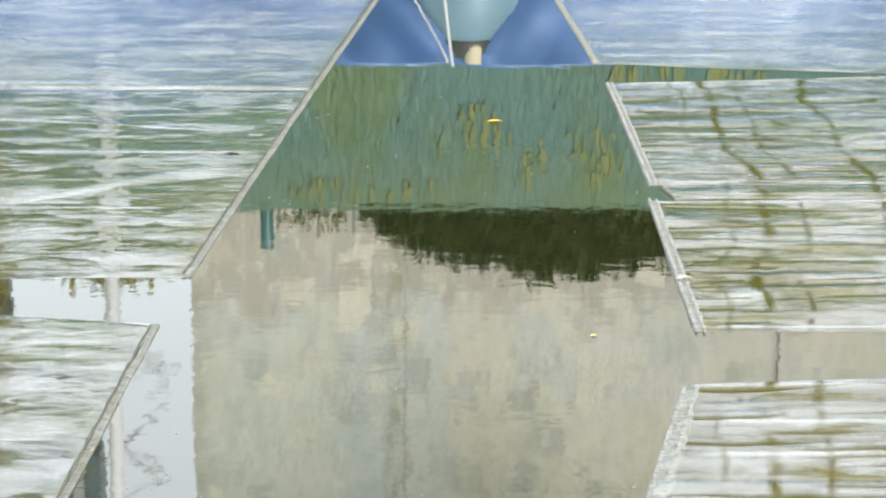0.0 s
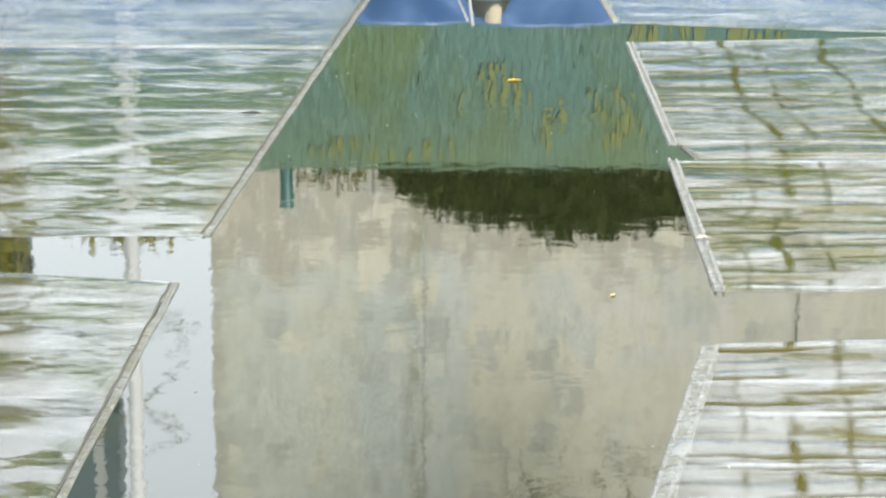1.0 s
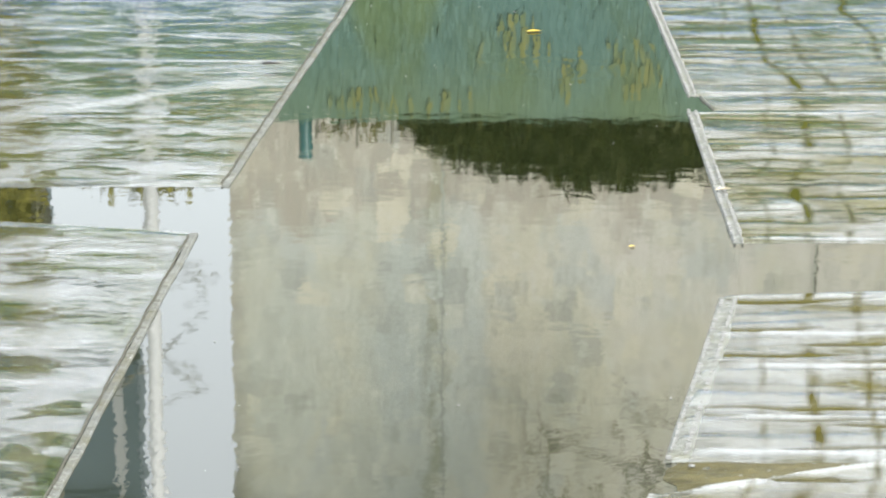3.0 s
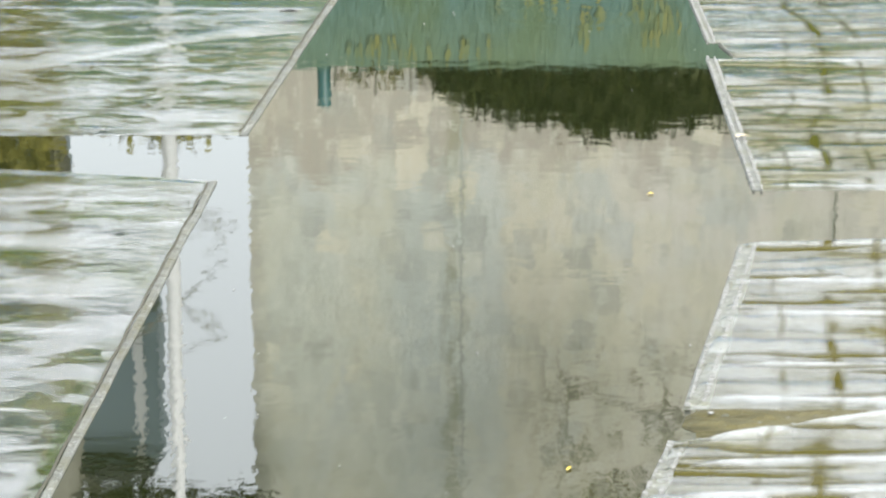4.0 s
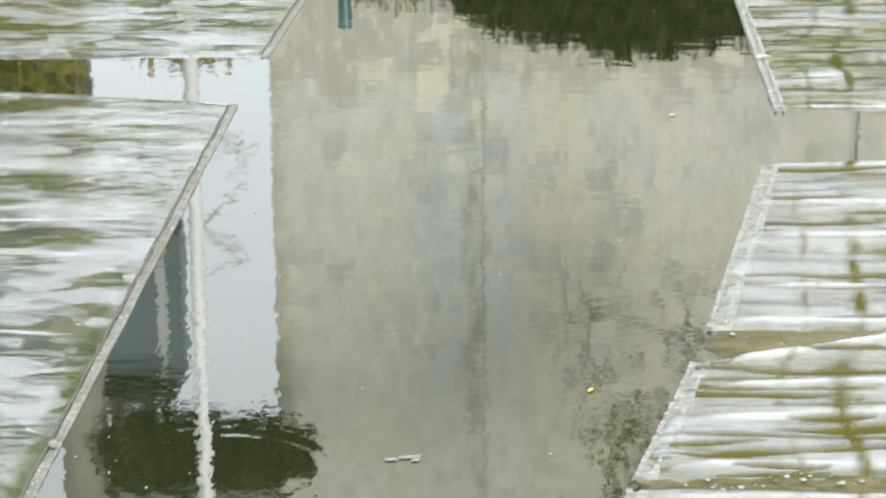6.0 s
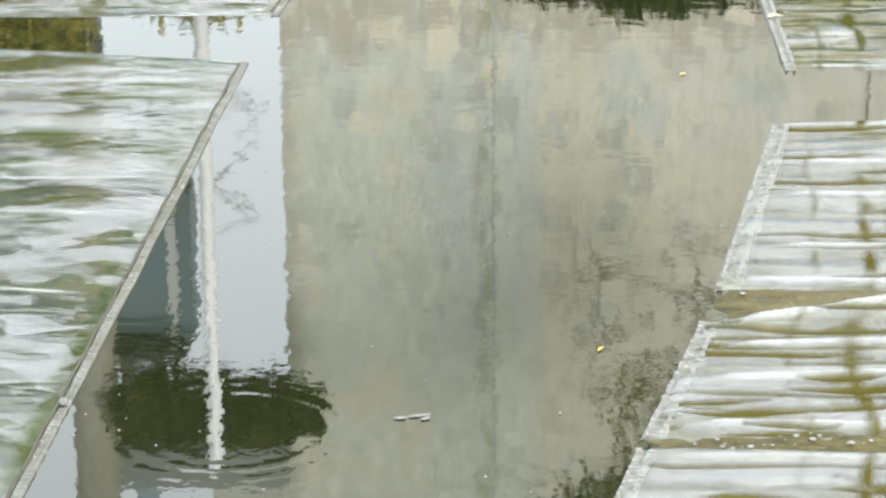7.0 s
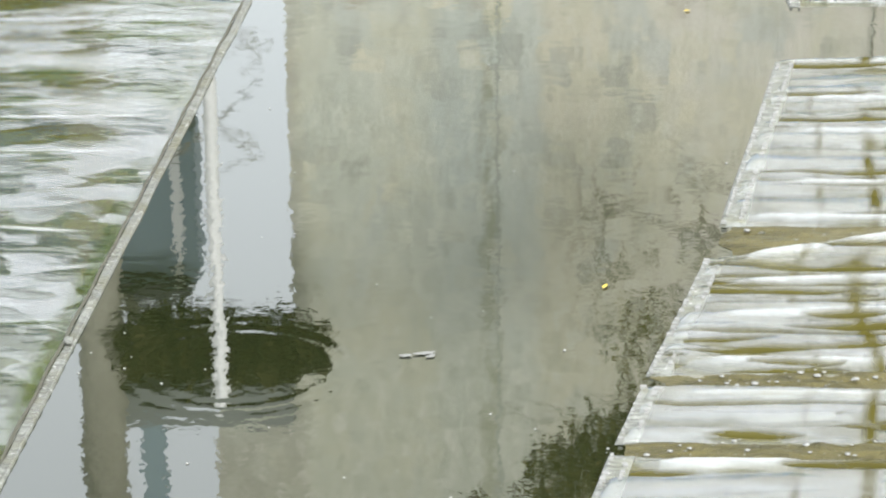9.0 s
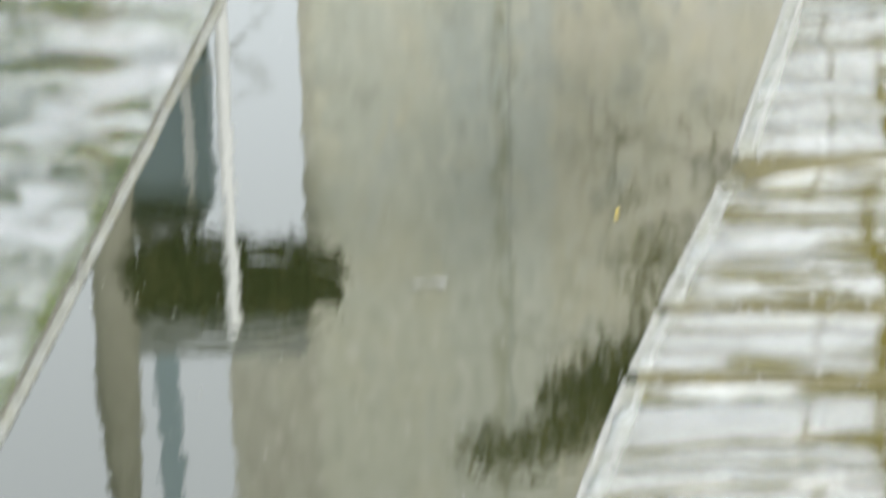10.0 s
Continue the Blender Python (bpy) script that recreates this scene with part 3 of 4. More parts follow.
SHEETS = [
    # near left, near right, far right, far left; film; side of the hem; seed; folds (from x, y to x, y, half width, strength); height; hem; bias; lobes; margin; label
    ([(-3.2, 8.04), (-0.748, 8.085), (-0.518, 11.22), (-3.6, 11.26)], FILM_LEFT, "right", 1,
     # the widest, diagonal fold is a patch of sky glint painted white
     [(-3.2, 8.18, -0.76, 8.16, 0.018, 0.8), (-3.2, 9.03, -0.9, 9.05, 0.022, 0.9), (-3.2, 10.0, -0.62, 9.97, 0.024, 1.1), (-3.2, 11.20, -0.53, 11.16, 0.014, 0.8), (-1.9, 8.72, -0.72, 9.75, 0.15, 1.1), (-2, 10.7, -0.7, 10.35, 0.022, 0.9), (-2, 10.55, -0.75, 10.75, 0.02, 0.8)],
     0.018, 0.018, 0.05, 0.3, 0.10, "wrinkled clear plastic sheet with green algae streaks"),
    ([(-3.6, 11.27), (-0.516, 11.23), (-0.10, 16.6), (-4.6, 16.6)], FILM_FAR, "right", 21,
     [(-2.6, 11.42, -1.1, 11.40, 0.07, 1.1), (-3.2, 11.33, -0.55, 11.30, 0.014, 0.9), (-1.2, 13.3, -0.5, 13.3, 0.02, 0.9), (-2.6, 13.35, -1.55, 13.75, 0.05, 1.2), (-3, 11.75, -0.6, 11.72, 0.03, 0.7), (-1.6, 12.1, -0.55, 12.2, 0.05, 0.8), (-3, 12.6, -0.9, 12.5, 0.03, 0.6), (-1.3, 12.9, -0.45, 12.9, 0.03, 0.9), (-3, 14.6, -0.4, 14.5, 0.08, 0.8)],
     0.018, 0.018, 0.10, 0.3, 0.05, "pale wrinkled plastic sheet with painted-in bluish sheen, far out"),
    ([(-2.4, 3.3), (-0.945, 3.3), (-0.783, 7.551), (-2.4, 7.90)], FILM_LEFT, "right", 2,
     [(-3, 7.33, -0.95, 7.36, 0.018, 1.0), (-3, 6.43, -0.86, 6.47, 0.014, 1.1), (-3, 6.16, -0.9, 6.20, 0.014, 1.1), (-2, 5.2, -1.0, 5.24, 0.014, 0.8), (-1.3, 6.56, -0.85, 6.52, 0.10, 1.0), (-1.4, 6.95, -1.0, 6.93, 0.13, 1.0), (-2.4, 7.84, -0.8, 7.52, 0.010, 0.7), (-1.35, 5.70, -0.92, 5.63, 0.012, 0.9)],
     0.020, 0.018, 0.14, 0.45, 0.055, "wrinkled clear plastic sheet with pale green algae film"),
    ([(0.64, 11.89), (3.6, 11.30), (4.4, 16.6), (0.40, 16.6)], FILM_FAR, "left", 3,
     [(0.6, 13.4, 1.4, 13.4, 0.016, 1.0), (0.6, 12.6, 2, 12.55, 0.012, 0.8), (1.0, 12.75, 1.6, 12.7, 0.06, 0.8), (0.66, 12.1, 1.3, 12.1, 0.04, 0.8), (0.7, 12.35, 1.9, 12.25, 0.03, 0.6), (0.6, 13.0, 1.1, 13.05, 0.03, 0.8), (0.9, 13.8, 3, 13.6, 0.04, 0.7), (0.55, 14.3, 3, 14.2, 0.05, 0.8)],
     0.020, 0.026, 0.05, 0.3, 0.0, "pale wrinkled plastic sheet with a painted-in bluish sheen"),
    ([(0.702, 9.40), (2.7, 9.44), (2.9, 11.72), (0.666, 11.405)], FILM_RIGHT, "left", 4,
     [(0.7, 9.45, 3, 9.48, 0.020, 0.9), (0.72, 10.3, 3, 10.33, 0.012, 1.0), (0.67, 11.37, 3, 11.69, 0.014, 1.1), (0.8, 10.1, 2, 10.16, 0.012, 0.8), (0.72, 10.8, 1.5, 10.78, 0.012, 0.8)],
     0.020, 0.028, 0.14, 0.35, 0.0, "wrinkled clear plastic sheet with olive algae lines"),
    ([(0.77, 9.17), (2.6, 9.23), (2.7, 9.425), (0.735, 9.39)], FILM_RIGHT, "left", 10, [(0.8, 9.26, 2.6, 9.28, 0.014, 0.9)], 0.012, 0.004, 0.20, 0.4, 0.0, "narrow wrinkled plastic strip with olive algae between sheets"),
    ([(0.690, 7.472), (2.2, 7.50), (2.4, 9.22), (0.68, 9.15)], FILM_RIGHT, "left", 5,
     [(0.69, 7.515, 3, 7.545, 0.020, 1.0), (0.6, 9.11, 3, 9.18, 0.014, 1.1), (0.8, 8.3, 3, 8.33, 0.012, 0.8), (0.75, 7.85, 1.0, 7.9, 0.11, 1.1), (0.78, 8.72, 2, 8.8, 0.016, 0.8)],
     0.020, 0.030, 0.15, 0.4, 0.0, "wrinkled clear plastic sheet with olive algae, edges lifted"),
    ([(0.393, 5.672), (1.9, 5.63), (2.0, 7.06), (0.614, 6.937)], FILM_WHITE, "left", 6,
     [(0.6, 6.90, 3, 7.0, 0.014, 1.0), (0.6, 6.6, 3, 6.62, 0.016, 1.0), (0.55, 6.33, 3, 6.36, 0.020, 1.1), (0.5, 5.95, 3, 5.94, 0.024, 1.1), (0.4, 5.72, 3, 5.69, 0.03, 1.0)],
     0.026, 0.045, 0.30, 0.8, 0.0, "strongly wrinkled whitish plastic sheet, algae in creases"),
    ([(0.208, 4.842), (1.25, 4.83), (1.25, 5.85), (0.352, 5.475)], FILM_WHITE, "left", 7,
     [(0.37, 5.43, 1.2, 5.78, 0.03, 1.1), (0.35, 5.30, 1.2, 5.38, 0.03, 1.0), (0.3, 5.12, 1.2, 5.2, 0.03, 1.0), (0.25, 4.89, 2, 4.87, 0.025, 1.0)],
     0.030, 0.040, 0.28, 1.0, 0.0, "strongly wrinkled whitish plastic sheet, brown algae at edges"),
    ([(0.142, 4.53), (1.7, 4.50), (1.7, 4.79), (0.197, 4.79)], FILM_WHITE, "left", 8, [(0.2, 4.74, 2, 4.74, 0.022, 1.0)], 0.030, 0.035, 0.28, 1.0, 0.0, "short wrinkled whitish plastic sheet between wider ones"),
    ([(-0.07, 3.4), (1.6, 3.4), (1.7, 4.475), (0.131, 4.484)], FILM_WHITE, "left", 9, [(0.15, 4.44, 2, 4.44, 0.025, 1.0)], 0.030, 0.040, 0.28, 1.0, 0.0, "strongly wrinkled whitish plastic sheet beside the open channel"),
]
for corners, film, side, seed, folds, high, hem, bias, lobes, margin, label in SHEETS:
    build_sheet(corners, film, label, side, seed, folds, high, hem, bias, lobes, margin, {FILM_WHITE: 0.042, FILM_RIGHT: 0.042, FILM_LEFT: 0.06, FILM_FAR: 0.4}[film])


def build_algae_mat(x0, x1, y0, y1, seed, label):
    """A lumpy mat of brown algae with froth in a gap between two sheets."""
    root = new("algae_mat")
    nu, nv = int((x1 - x0) / 0.012), max(6, int((y1 - y0) / 0.006))
    v, u = np.meshgrid(np.linspace(0, 1, nv), np.linspace(0, 1, nu), indexing="ij")
    x = x0 + (x1 - x0) * u + 0.02 * waves(v * 4, v * 0, seed) * (1 - u)
    y = y0 + (y1 - y0) * v + 0.015 * waves(x * 6, v * 2, seed)
    z = 0.0006 + (0.0045 + 0.006 * waves(x * 24, y * 40, seed + 1)) * np.clip(np.minimum(v, 1 - v) * 5, 0, 1) * np.clip(u * 30, 0, 1)
    grid_part("mat", np.stack([x, y, z], -1), MAT_ALGAE, root)
    bm = bmesh.new()
    rng = random.Random(seed)
    for _ in range(int((x1 - x0) * 60)):
        r = 0.0012 + 0.0048 * rng.random() ** 2
        bmesh.ops.create_icosphere(bm, subdivisions=1, radius=r, matrix=Matrix.Translation((rng.uniform(x0, x1), rng.uniform(y0, y1), 0.008)) @ Matrix.Diagonal((1.4, 1, 0.6, 1)))
    part("froth", bm, FOAM, root, "white froth bubbles", smooth=True)
    tagged(root, label, "algae", kind="stuff")


build_algae_mat(0.40, 1.9, 5.50, 5.68, 31, "brown algae mat between two plastic sheets")
build_algae_mat(0.225, 1.8, 4.78, 4.86, 32, "brown frothy algae strip between plastic sheets")
build_algae_mat(0.165, 1.8, 4.47, 4.54, 33, "brown frothy algae strip between near plastic sheets")


# ---------------------------------------------------------------- things on the far bank
def build_tarpaulin():
    """A blue sheet hung upright on stakes in front of the fence."""
    v, u = np.meshgrid(np.linspace(0, 1, 60), np.linspace(0, 1, 300), indexing="ij")
    x = -5.5 + 11 * u
    top = 1.455 + 0.012 * np.sin(x * 3.1) + 0.012 * waves(x * 2.2, x * 0, 2) - 0.055 * np.clip((x - 0.8) / 2, 0, 1.5)
    z = 0.02 + (top - 0.02) * v
    y = 20.5 + 0.14 * waves(x * 1.5 + z * 1.6, z * 0.8, 4) + 0.10 * waves(x * 3 - z * 2.5, z, 5) + 0.012 * waves(x * 9 + z * 4, z * 2, 6)
    root = new("tarpaulin")
    front = np.stack([x, y, z], -1)
    grid_part("sheet", np.concatenate([front, front[::-1] + (0, 0.006, 0)], 0), TARP, root)
    for k in range(7):
        part("stake", turned(bmesh.new(), [(0.02, 0), (0.02, 1.36), (0.012, 1.40)], -5.2 + 1.73 * k, 20.62, 10), BARK, root)
    tagged(root, "creased blue tarpaulin hung on stakes along the bank", "tarpaulin")


build_tarpaulin()


def build_tank():
    root = new("conical_tank")
    x, y = 0.18, 20.0
    part("body", turned(bmesh.new(), [(0.68, 0.02), (0.70, 0.06), (0.34, 0.95), (0.165, 1.175), (0.155, 1.18)], x, y, 40), TEAL, root, smooth=True)
    part("collar", turned(bmesh.new(), [(0.150, 1.175), (0.164, 1.18), (0.164, 1.20), (0.085, 1.325), (0.06, 1.33)], x, y), BLACK, root, "black rubber collar")
    part("neck", turned(bmesh.new(), [(0.062, 1.20), (0.060, 1.28), (0.058, 1.335), (0.05, 1.34)], x + 0.035, y - 0.085), BEIGE, root, "beige neck")
    tagged(root, "teal conical tank with a beige neck before blue tarpaulin", "tank")


build_tank()


def build_rope(path, r, label):
    tagged(part("rope", tube(bmesh.new(), path, [r] * len(path), 8), ROPE, smooth=True), label, "rope")


build_rope([(0.07, 19.86, 1.36), (0.05, 19.75, 1.2), (0.02, 19.5, 0.9), (-0.08, 19.1, 0.02)], 0.012, "white rope tied down in front of teal tank")
build_rope([(0.04, 20.0, 1.36), (-0.03, 19.95, 1.2), (-0.16, 19.85, 0.95), (-0.62, 19.5, 0.02)], 0.009, "white rope tied down beside teal tank")


# ---------------------------------------------------------------- house, fence and trees behind the bank
def build_house():
    root = new("house")
    y = 22.0
    part("wall", box(bmesh.new(), -1.98, 9.0, y + 0.008, y + 6, 0, 14), JOINT, root, "grey mortar core seen in joints")
    for x0, x1, mat in ((-2.02, -0.318, CONCRETE), (-0.300, 2.69, CONCRETE), (2.70, 6.0, CONCRETE), (6.01, 9.1, CONCRETE)):
        part("wall_panel", box(bmesh.new(), x0, x1, y, y + 0.3, 0, 14), mat, root)
    part("upper_storey", box(bmesh.new(), -2.70, -2.02, y, y + 0.4, 7.42, 14), CONCRETE, root)
    part("balcony_slab", box(bmesh.new(), -3.50, -2.022, y - 0.25, y + 0.4, 7.14, 7.42, 0.015), SLAB, root, "blue-grey concrete slab")
    part("balcony_post", box(bmesh.new(), -3.34, -3.14, y - 0.1, y, 7.422, 14, 0.01), BLUEGREY, root, "blue-grey square post")
    part("conduit", tube(bmesh.new(), [(2.70, y - 0.05, 0), (2.70, y - 0.05, 9)], [0.006, 0.006], 10), BARK, root, "thin brown conduit")
    tagged(root, "tall weathered house wall of grey and tan render", "house")


build_house()


def build_fence():
    """Upright boards of uneven width, each painted and weathered on its own."""
    root = new("fence")
    y = 21.0
    rng = random.Random(4)
    x = -6.0
    while x < 6.0:
        wide = rng.choice((0.03, 0.045, 0.06, 0.075, 0.09, 0.12))
        top = 2.655 + rng.uniform(-0.02, 0.012) - 0.02 * max(0, min(1, (x - 0.2) / 1.4))
        dy = rng.uniform(-0.008, 0.008)
        part("board", box(bmesh.new(), x, x + wide - 0.003, y + dy, y + 0.025 + dy, 0.01, top), FENCE, root)
        x += wide
    for k in range(9):
        a = -6.0 + 1.5 * k
        part("post", box(bmesh.new(), a - 0.03, a + 0.03, y + 0.04, y + 0.10, 0, 2.55, 0.005), TEAL_DARK, root)
    part("rail", box(bmesh.new(), -6, 6, y + 0.035, y + 0.04, 2.2, 2.3), TEAL_DARK, root)
    tagged(root, "green board fence with teal and yellow weathered boards", "fence")


build_fence()


def build_reeds(name, material, label, spots, seed):
    """Upright blades in stretches (from x, to x, from z, to z, count) of the strip before the fence."""
    rng = np.random.default_rng(seed)
    verts, faces = [], []
    for x0, x1, z0, z1, count, near in spots:
        for _ in range(count):
            x, y, z = rng.uniform(x0, x1), rng.uniform(near, near + 0.015), rng.uniform(z0, z1)
            if near < 20.95:
                x = (x0 + x1) / 2 + rng.normal() * (x1 - x0) * 0.55
            tall, wide = rng.uniform(0.06, 0.20), rng.uniform(0.008, 0.022)
            z = min(z, 2.64 - tall)
            lean, face = rng.normal() * 0.02, rng.uniform(-0.15, 0.15)
            cx, cy = wide * math.cos(face), wide * math.sin(face)
            n = len(verts)
            verts += [(x - cx * 0.6, y - cy * 0.6, z), (x + cx * 0.6, y + cy * 0.6, z), (x + cx + lean * 0.5, y + cy, z + tall * 0.5), (x + lean, y, z + tall), (x - cx + lean * 0.5, y - cy, z + tall * 0.5)]
            faces.append(tuple(range(n, n + 5)))
    me = bpy.data.meshes.new(name)
    me.from_pydata(verts, [], faces)
    me.materials.append(material)
    tagged(new(name, me), label, "reeds", kind="stuff")


build_reeds("reeds", REEDS, "tall green reeds before a green fence", [(-3.2, 4.0, 0.9, 2.60, 28000, 20.955)], 21)
build_reeds("dry_reeds", REEDS_DRY, "tufts of yellowed reeds among green ones", [
    (0.18, 0.36, 1.82, 2.10, 34, 20.935), (1.06, 1.22, 2.0, 2.40, 34, 20.935), (-0.96, -0.72, 2.40, 2.56, 20, 20.935), (1.33, 1.45, 1.46, 1.62, 14, 20.935),
    (1.70, 1.84, 1.46, 1.62, 14, 20.935), (0.62, 0.74, 2.1, 2.4, 14, 20.935), (-0.3, -0.15, 2.4, 2.55, 12, 20.935), (2.0, 2.4, 1.46, 1.6, 20, 20.935)], 22)


def build_shrub(blobs, count, size, mat, label, seed, stems):
    root = new("shrub")
    bm = bmesh.new()
    for x, y, z in stems:
        tube(bm, [(x, y, 0), (x + 0.05, y, z * 0.5), (x - 0.03, y, z)], [0.05, 0.035, 0.012], 6)
    part("stems", bm, BARK, root)
    leaves("crown", mat, blobs, count, size, root, seed)
    tagged(root, label, "shrub")


build_shrub([(0.9, 21.5, 2.70, 1.0, 0.22, 0.60), (1.55, 21.5, 2.70, 0.7, 0.22, 0.52), (0.15, 21.5, 2.66, 0.6, 0.22, 0.52), (-0.3, 21.5, 2.66, 0.35, 0.2, 0.36), (2.3, 21.5, 2.7, 0.5, 0.22, 0.4)], 26000, 0.07, LEAF_DARK,
            "dark dense shrub rising above a green fence", 3, [(0.3, 21.5, 2.7), (1.0, 21.5, 2.9), (1.7, 21.5, 2.8)])
build_shrub([(-3.9, 20.75, 2.8, 0.62, 0.2, 1.3), (-2.6, 21.5, 2.8, 0.8, 0.25, 0.55)], 8000, 0.07, LEAF_YELLOW,
            "yellowish green shrub beside a green fence", 5, [(-3.9, 20.75, 3.0), (-2.6, 21.5, 2.8)])


build_shrub([(-0.95, 21.2, 2.74, 0.38, 0.08, 0.12)], 90, 0.05, LEAF_OLIVE,
            "sparse sprigs reaching over a green fence", 6, [(-1.24, 21.2, 2.86), (-1.05, 21.2, 2.84), (-0.93, 21.2, 2.92), (-0.78, 21.2, 2.86), (-0.66, 21.2, 2.88)])


def build_post(x, y, top, r, mat, label, name, category):
    root = new(name)
    part("shaft", turned(bmesh.new(), [(r, 0), (r, top - 0.02), (r * 0.8, top)], x, y, 20), mat, root, smooth=True)
    part("foot_plate", box(bmesh.new(), x - 2 * r, x + 2 * r, y - 2 * r, y + 2 * r, 0.01, 0.03, 0.004), mat, root)
    tagged(root, label, category)


build_post(-1.36, 21.3, 3.02, 0.052, TEAL_DARK, "dark teal post standing behind a green fence", "post", "post")
build_post(-2.525, 20.9, 6.85, 0.055, WHITE, "tall slim white pole", "pole", "pole")


def build_cabin():
    root = new("neighbour_house")
    y = 30.0
    part("wall", box(bmesh.new(), -12, -4.9, y + 0.5, y + 1.2, 0, 9.2), BLUEGREY, root)
    part("upper_storey", box(bmesh.new(), -12, -3.82, y, y + 0.6, 7.4, 9.2, 0.02), BLUEGREY, root)
    part("trim", box(bmesh.new(), -4.09, -3.98, y - 0.04, y - 0.002, 7.4, 9.2, 0.01), WHITE, root, "white upright trim")
    part("eave", box(bmesh.new(), -12.3, -3.9, y - 0.3, y + 0.7, 9.2, 9.42, 0.02), BLACK, root, "black roof eave")
    tagged(root, "blue-grey clad house with white trim and dark eave", "house")


build_cabin()


def build_tree(x, y, top, r, limbs, blobs, count, size, mat, label, seed):
    root = new("tree")
    part("trunk", tube(bmesh.new(), [(x, y, 0), (x + 0.02, y, top * 0.3), (x - 0.03, y, top * 0.6), (x, y, top)], [r * 1.25, r, r * 0.97, r * 0.9], 16), BARK, root, smooth=True)
    for path, radii in limbs:
        part("limb", tube(bmesh.new(), path, radii, 8), BARK, root, smooth=True)
    leaves("crown", mat, blobs, count, size, root, seed)
    tagged(root, label, "tree")


def twigs(seed, count, x0, x1, z0, z1, y):
    """Thin drooping twigs in a stretch of the crown."""
    rng = random.Random(seed)
    out = []
    for _ in range(count):
        x, z = rng.uniform(x0, x1), rng.uniform(z0, z1)
        dx, dz = -rng.uniform(0.15, 0.5), rng.uniform(-0.35, 0.25)
        out.append(([(x, y, z), (x + dx * 0.5, y, z + dz * 0.3), (x + dx, y, z + dz)], [0.010, 0.006, 0.002]))
    return out


build_tree(-3.54, 21.4, 13.0, 0.19,
           [([(-3.56, 21.4, 6.0), (-3.0, 21.4, 6.5), (-2.2, 21.4, 6.65)], [0.06, 0.04, 0.015]), ([(-3.5, 21.4, 5.3), (-2.8, 21.4, 4.9), (-2.15, 21.4, 4.3)], [0.03, 0.015, 0.005]), ([(-3.56, 21.4, 11.5), (-4.2, 21.4, 12.5), (-4.8, 21.4, 13)], [0.07, 0.04, 0.02])] + twigs(8, 5, -2.2, -2.0, 3.9, 4.2, 21.4) + twigs(18, 4, -2.3, -2.1, 4.7, 5.0, 21.4),
           [(-3.1, 21.4, 6.55, 0.45, 0.3, 0.32), (-2.6, 21.4, 6.62, 0.5, 0.3, 0.36), (-2.1, 21.4, 6.60, 0.45, 0.3, 0.34), (-3.6, 21.4, 13.2, 1.2, 0.8, 0.5), (-1.9, 21.4, 6.62, 0.26, 0.2, 0.26)], 9500, 0.085, LEAF_BOUGH,
           "tree with grey trunk and a dark leafy low bough", 11)
build_tree(4.6, 20.5, 9.0, 0.16,
           [([(4.6, 20.5, 4.6), (2.6, 20.5, 5.2), (1.3, 20.5, 5.35), (0.5, 20.5, 5.0)], [0.08, 0.05, 0.02, 0.006]), ([(4.6, 20.5, 6.2), (2.4, 20.5, 6.6), (0.9, 20.5, 7.0), (-0.1, 20.5, 7.2)], [0.09, 0.05, 0.025, 0.008])]
           + twigs(5, 16, 0.6, 1.8, 4.75, 5.9, 20.5) + twigs(6, 14, 0.1, 1.2, 6.6, 7.4, 20.5),
           [(0.6, 20.5, 6.98, 0.42, 0.2, 0.3), (0.55, 20.5, 7.2, 0.5, 0.2, 0.22), (0.2, 20.5, 7.22, 0.32, 0.2, 0.2), (0.75, 20.5, 7.1, 0.4, 0.2, 0.3), (0.35, 20.5, 7.4, 0.5, 0.2, 0.22), (0.9, 20.5, 7.45, 0.5, 0.2, 0.3), (1.2, 20.5, 6.8, 0.6, 0.3, 0.35), (1.0, 20.5, 6.2, 0.5, 0.08, 0.5), (-0.35, 20.5, 7.75, 0.45, 0.2, 0.28), (0.15, 20.5, 7.62, 0.45, 0.2, 0.2), (4.0, 20.5, 9.3, 0.8, 0.6, 0.4)], 7500, 0.05, LEAF_OLIVE,
           "tree with thin drooping twigs and sparse olive leaves", 13)


# ---------------------------------------------------------------- small things afloat
def build_bubbles():
    bm = bmesh.new()
    rng = random.Random(9)
    for _ in range(210):
        y = 3.9 + 9.5 * rng.random() ** 1.3
        x = rng.uniform(-1.6, 1.6) * (y / 9)
        r = rng.uniform(0.0008, 0.0030)
        made = bmesh.ops.create_icosphere(bm, subdivisions=1, radius=r, matrix=Matrix.Translation((x, y, r * 0.4)) @ Matrix.Diagonal((1.2, 1, 0.7, 1)))
    tagged(part("bubbles", bm, FOAM, smooth=True), "tiny white bubbles and specks floating on the pond", "bubbles", kind="stuff")


build_bubbles()


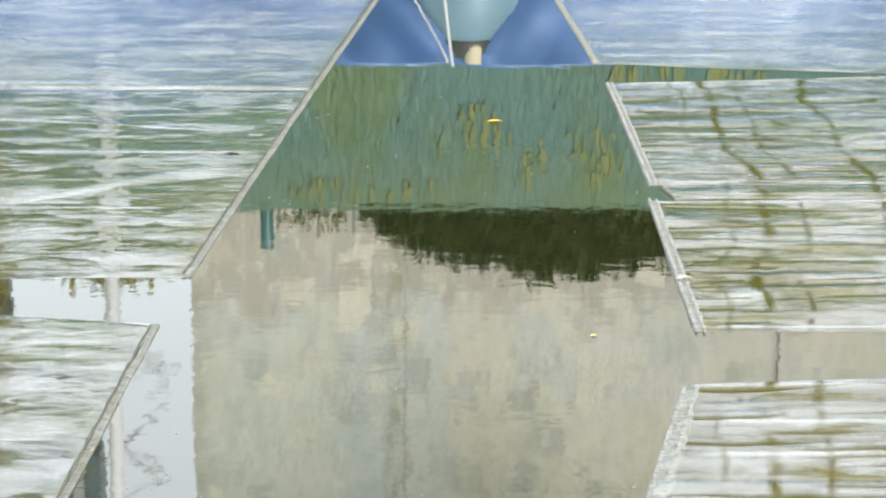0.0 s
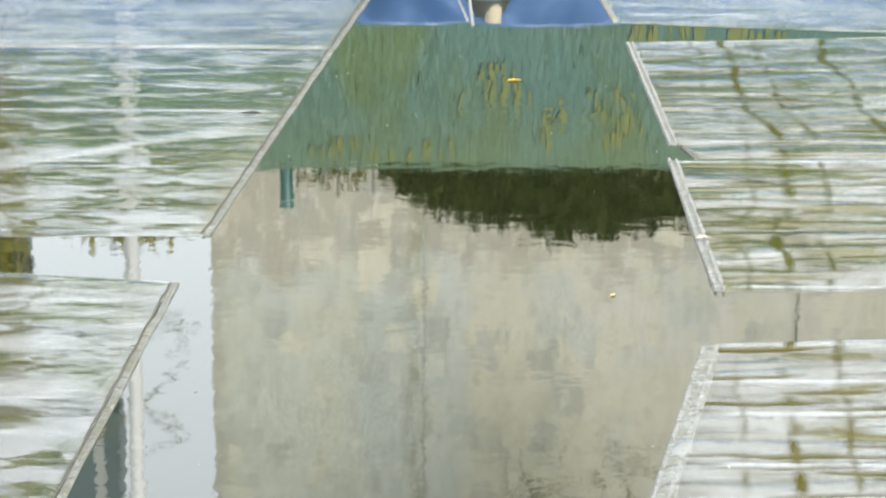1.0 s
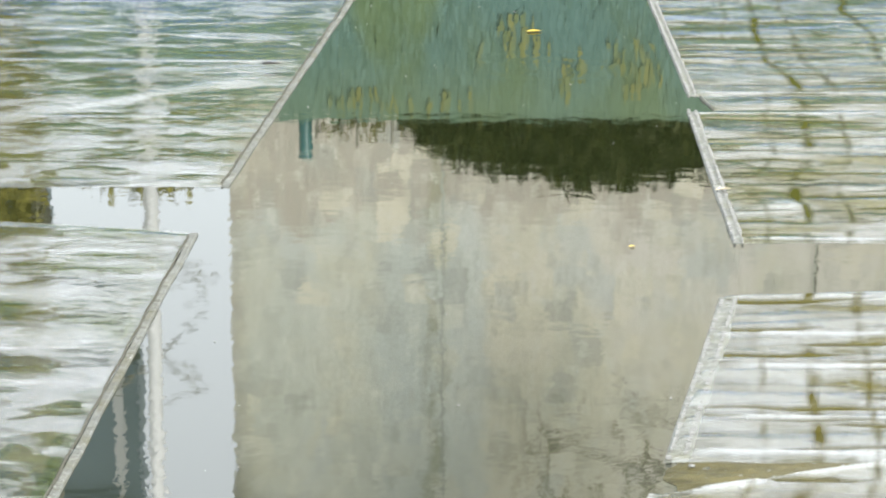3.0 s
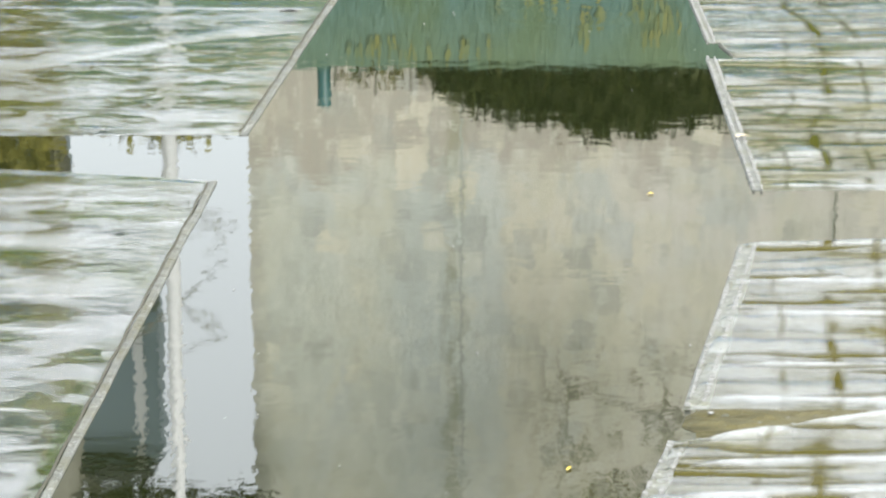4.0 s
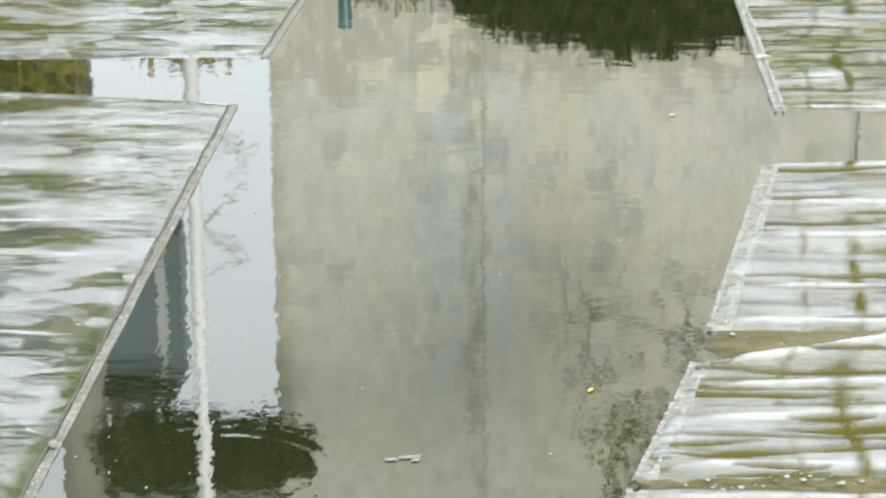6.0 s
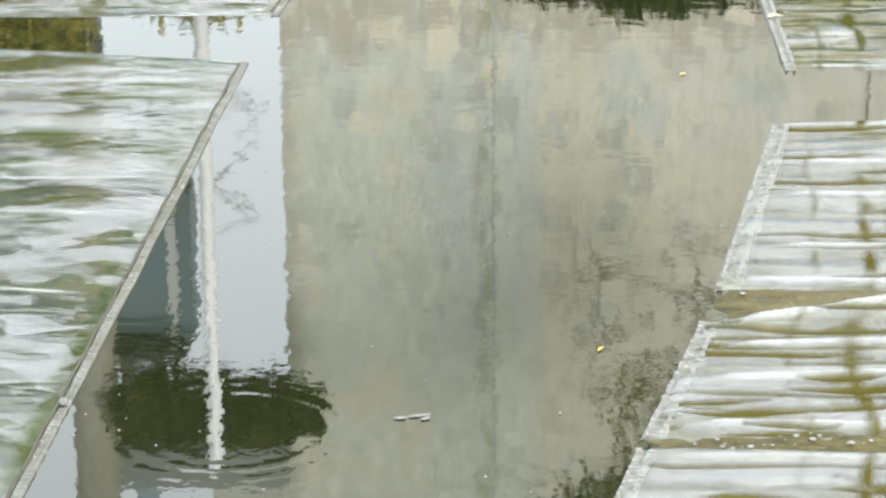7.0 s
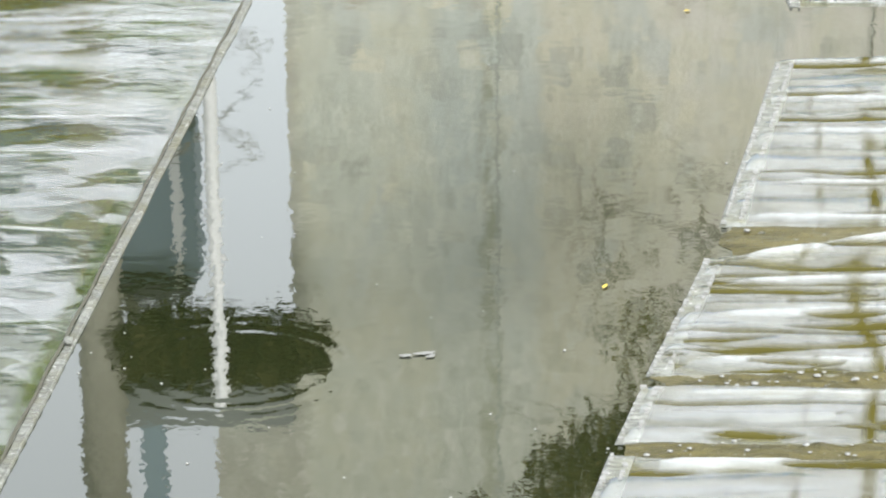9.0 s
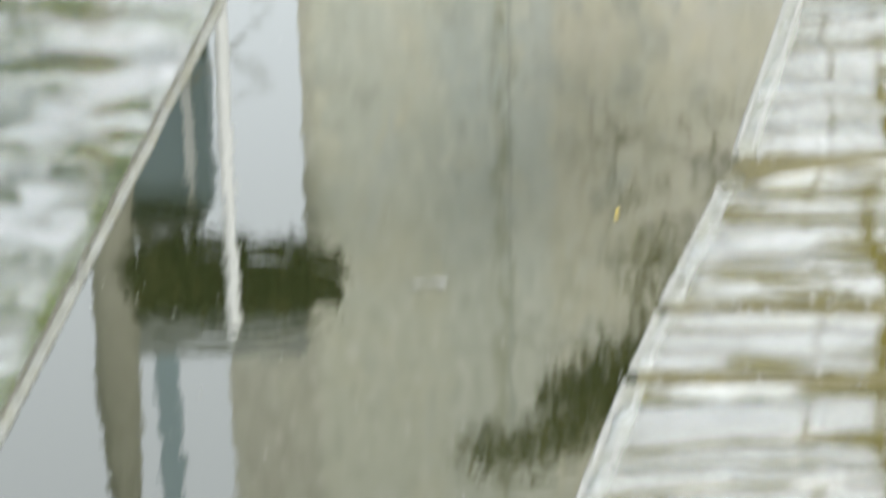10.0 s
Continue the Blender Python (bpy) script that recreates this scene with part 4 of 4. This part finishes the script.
def build_leaf(x, y, long, turn, mat, label, z=0.003):
    """A curled leaf lying on the water."""
    v, u = np.meshgrid(np.linspace(-1, 1, 7), np.linspace(0, 1, 14), indexing="ij")
    wide = 0.16 * long * np.sin(math.pi * u ** 0.8)
    px, py = (u - 0.5) * long, v * wide
    pz = z + 0.08 * long * (v ** 2) * np.sin(math.pi * u) + 0.05 * long * (u - 0.4) ** 2
    c, s = math.cos(radians(turn)), math.sin(radians(turn))
    front = np.stack([x + c * px - s * py, y + s * px + c * py, pz], -1)
    ob = grid_part("leaf", np.concatenate([front, front[::-1] - (0, 0, 0.0008)], 0), mat)
    tagged(ob, label, "leaf")


SCRAP = plain("grey_foam", (0.11, 0.112, 0.108), (0.16, 0.16, 0.155), 0.6, 60)
build_leaf(0.196, 10.56, 0.06, 8, YELLOW, "yellow fallen leaf afloat on green water")
build_leaf(0.14, 5.31, 0.022, 60, YELLOW, "small yellow leaf afloat on the channel")
build_leaf(0.41, 7.43, 0.02, 20, YELLOW, "small pale yellow leaf afloat on the channel")
build_leaf(0.705, 8.02, 0.05, 20, BEIGE, "beige curled scrap stuck to a sheet's hem", 0.018)
build_leaf(-0.75, 9.84, 0.085, -4, BLACK, "black leaf scrap on a plastic sheet", 0.018)
build_leaf(1.05, 9.40, 0.03, 30, BLACK, "dark scrap on a sheet's lifted edge", 0.03)


def build_knot(x, y):
    bm = bmesh.new()
    bmesh.ops.create_icosphere(bm, subdivisions=3, radius=0.009, matrix=Matrix.Translation((x, y, 0.012)) @ Matrix.Diagonal((1.0, 1.5, 0.8, 1)))
    for v in bm.verts:
        v.co += v.normal * 0.005 * noise.noise(v.co * 90)
    tagged(part("knot", bm, HEM, smooth=True), "whitish knotted lump on a sheet's hem", "knot")


build_knot(-0.890, 4.985)


def build_feather(x, y):
    """A white scrap of foam in three ragged slivers, afloat on the channel."""
    root = new("foam_scrap")
    for k, (dx, dy, long, turn) in enumerate(((0, 0, 0.045, 14), (-0.035, -0.012, 0.025, 2), (0.012, -0.014, 0.02, 24))):
        v, u = np.meshgrid(np.linspace(-1, 1, 5), np.linspace(0, 1, 18), indexing="ij")
        wide = 0.006 * np.sin(math.pi * u) * (1 + 0.5 * waves(u * 9, v, 3 + k))
        px, py = (u - 0.5) * long, v * wide
        c, sn = math.cos(radians(turn)), math.sin(radians(turn))
        top = np.stack([x + dx + c * px - sn * py, y + dy + sn * px + c * py, 0.002 + 0.003 * (1 - v ** 2)], -1)
        grid_part("sliver", top, SCRAP, root)
    tagged(root, "small white foam scrap afloat on the channel", "foam scrap")


build_feather(-0.21, 4.95)
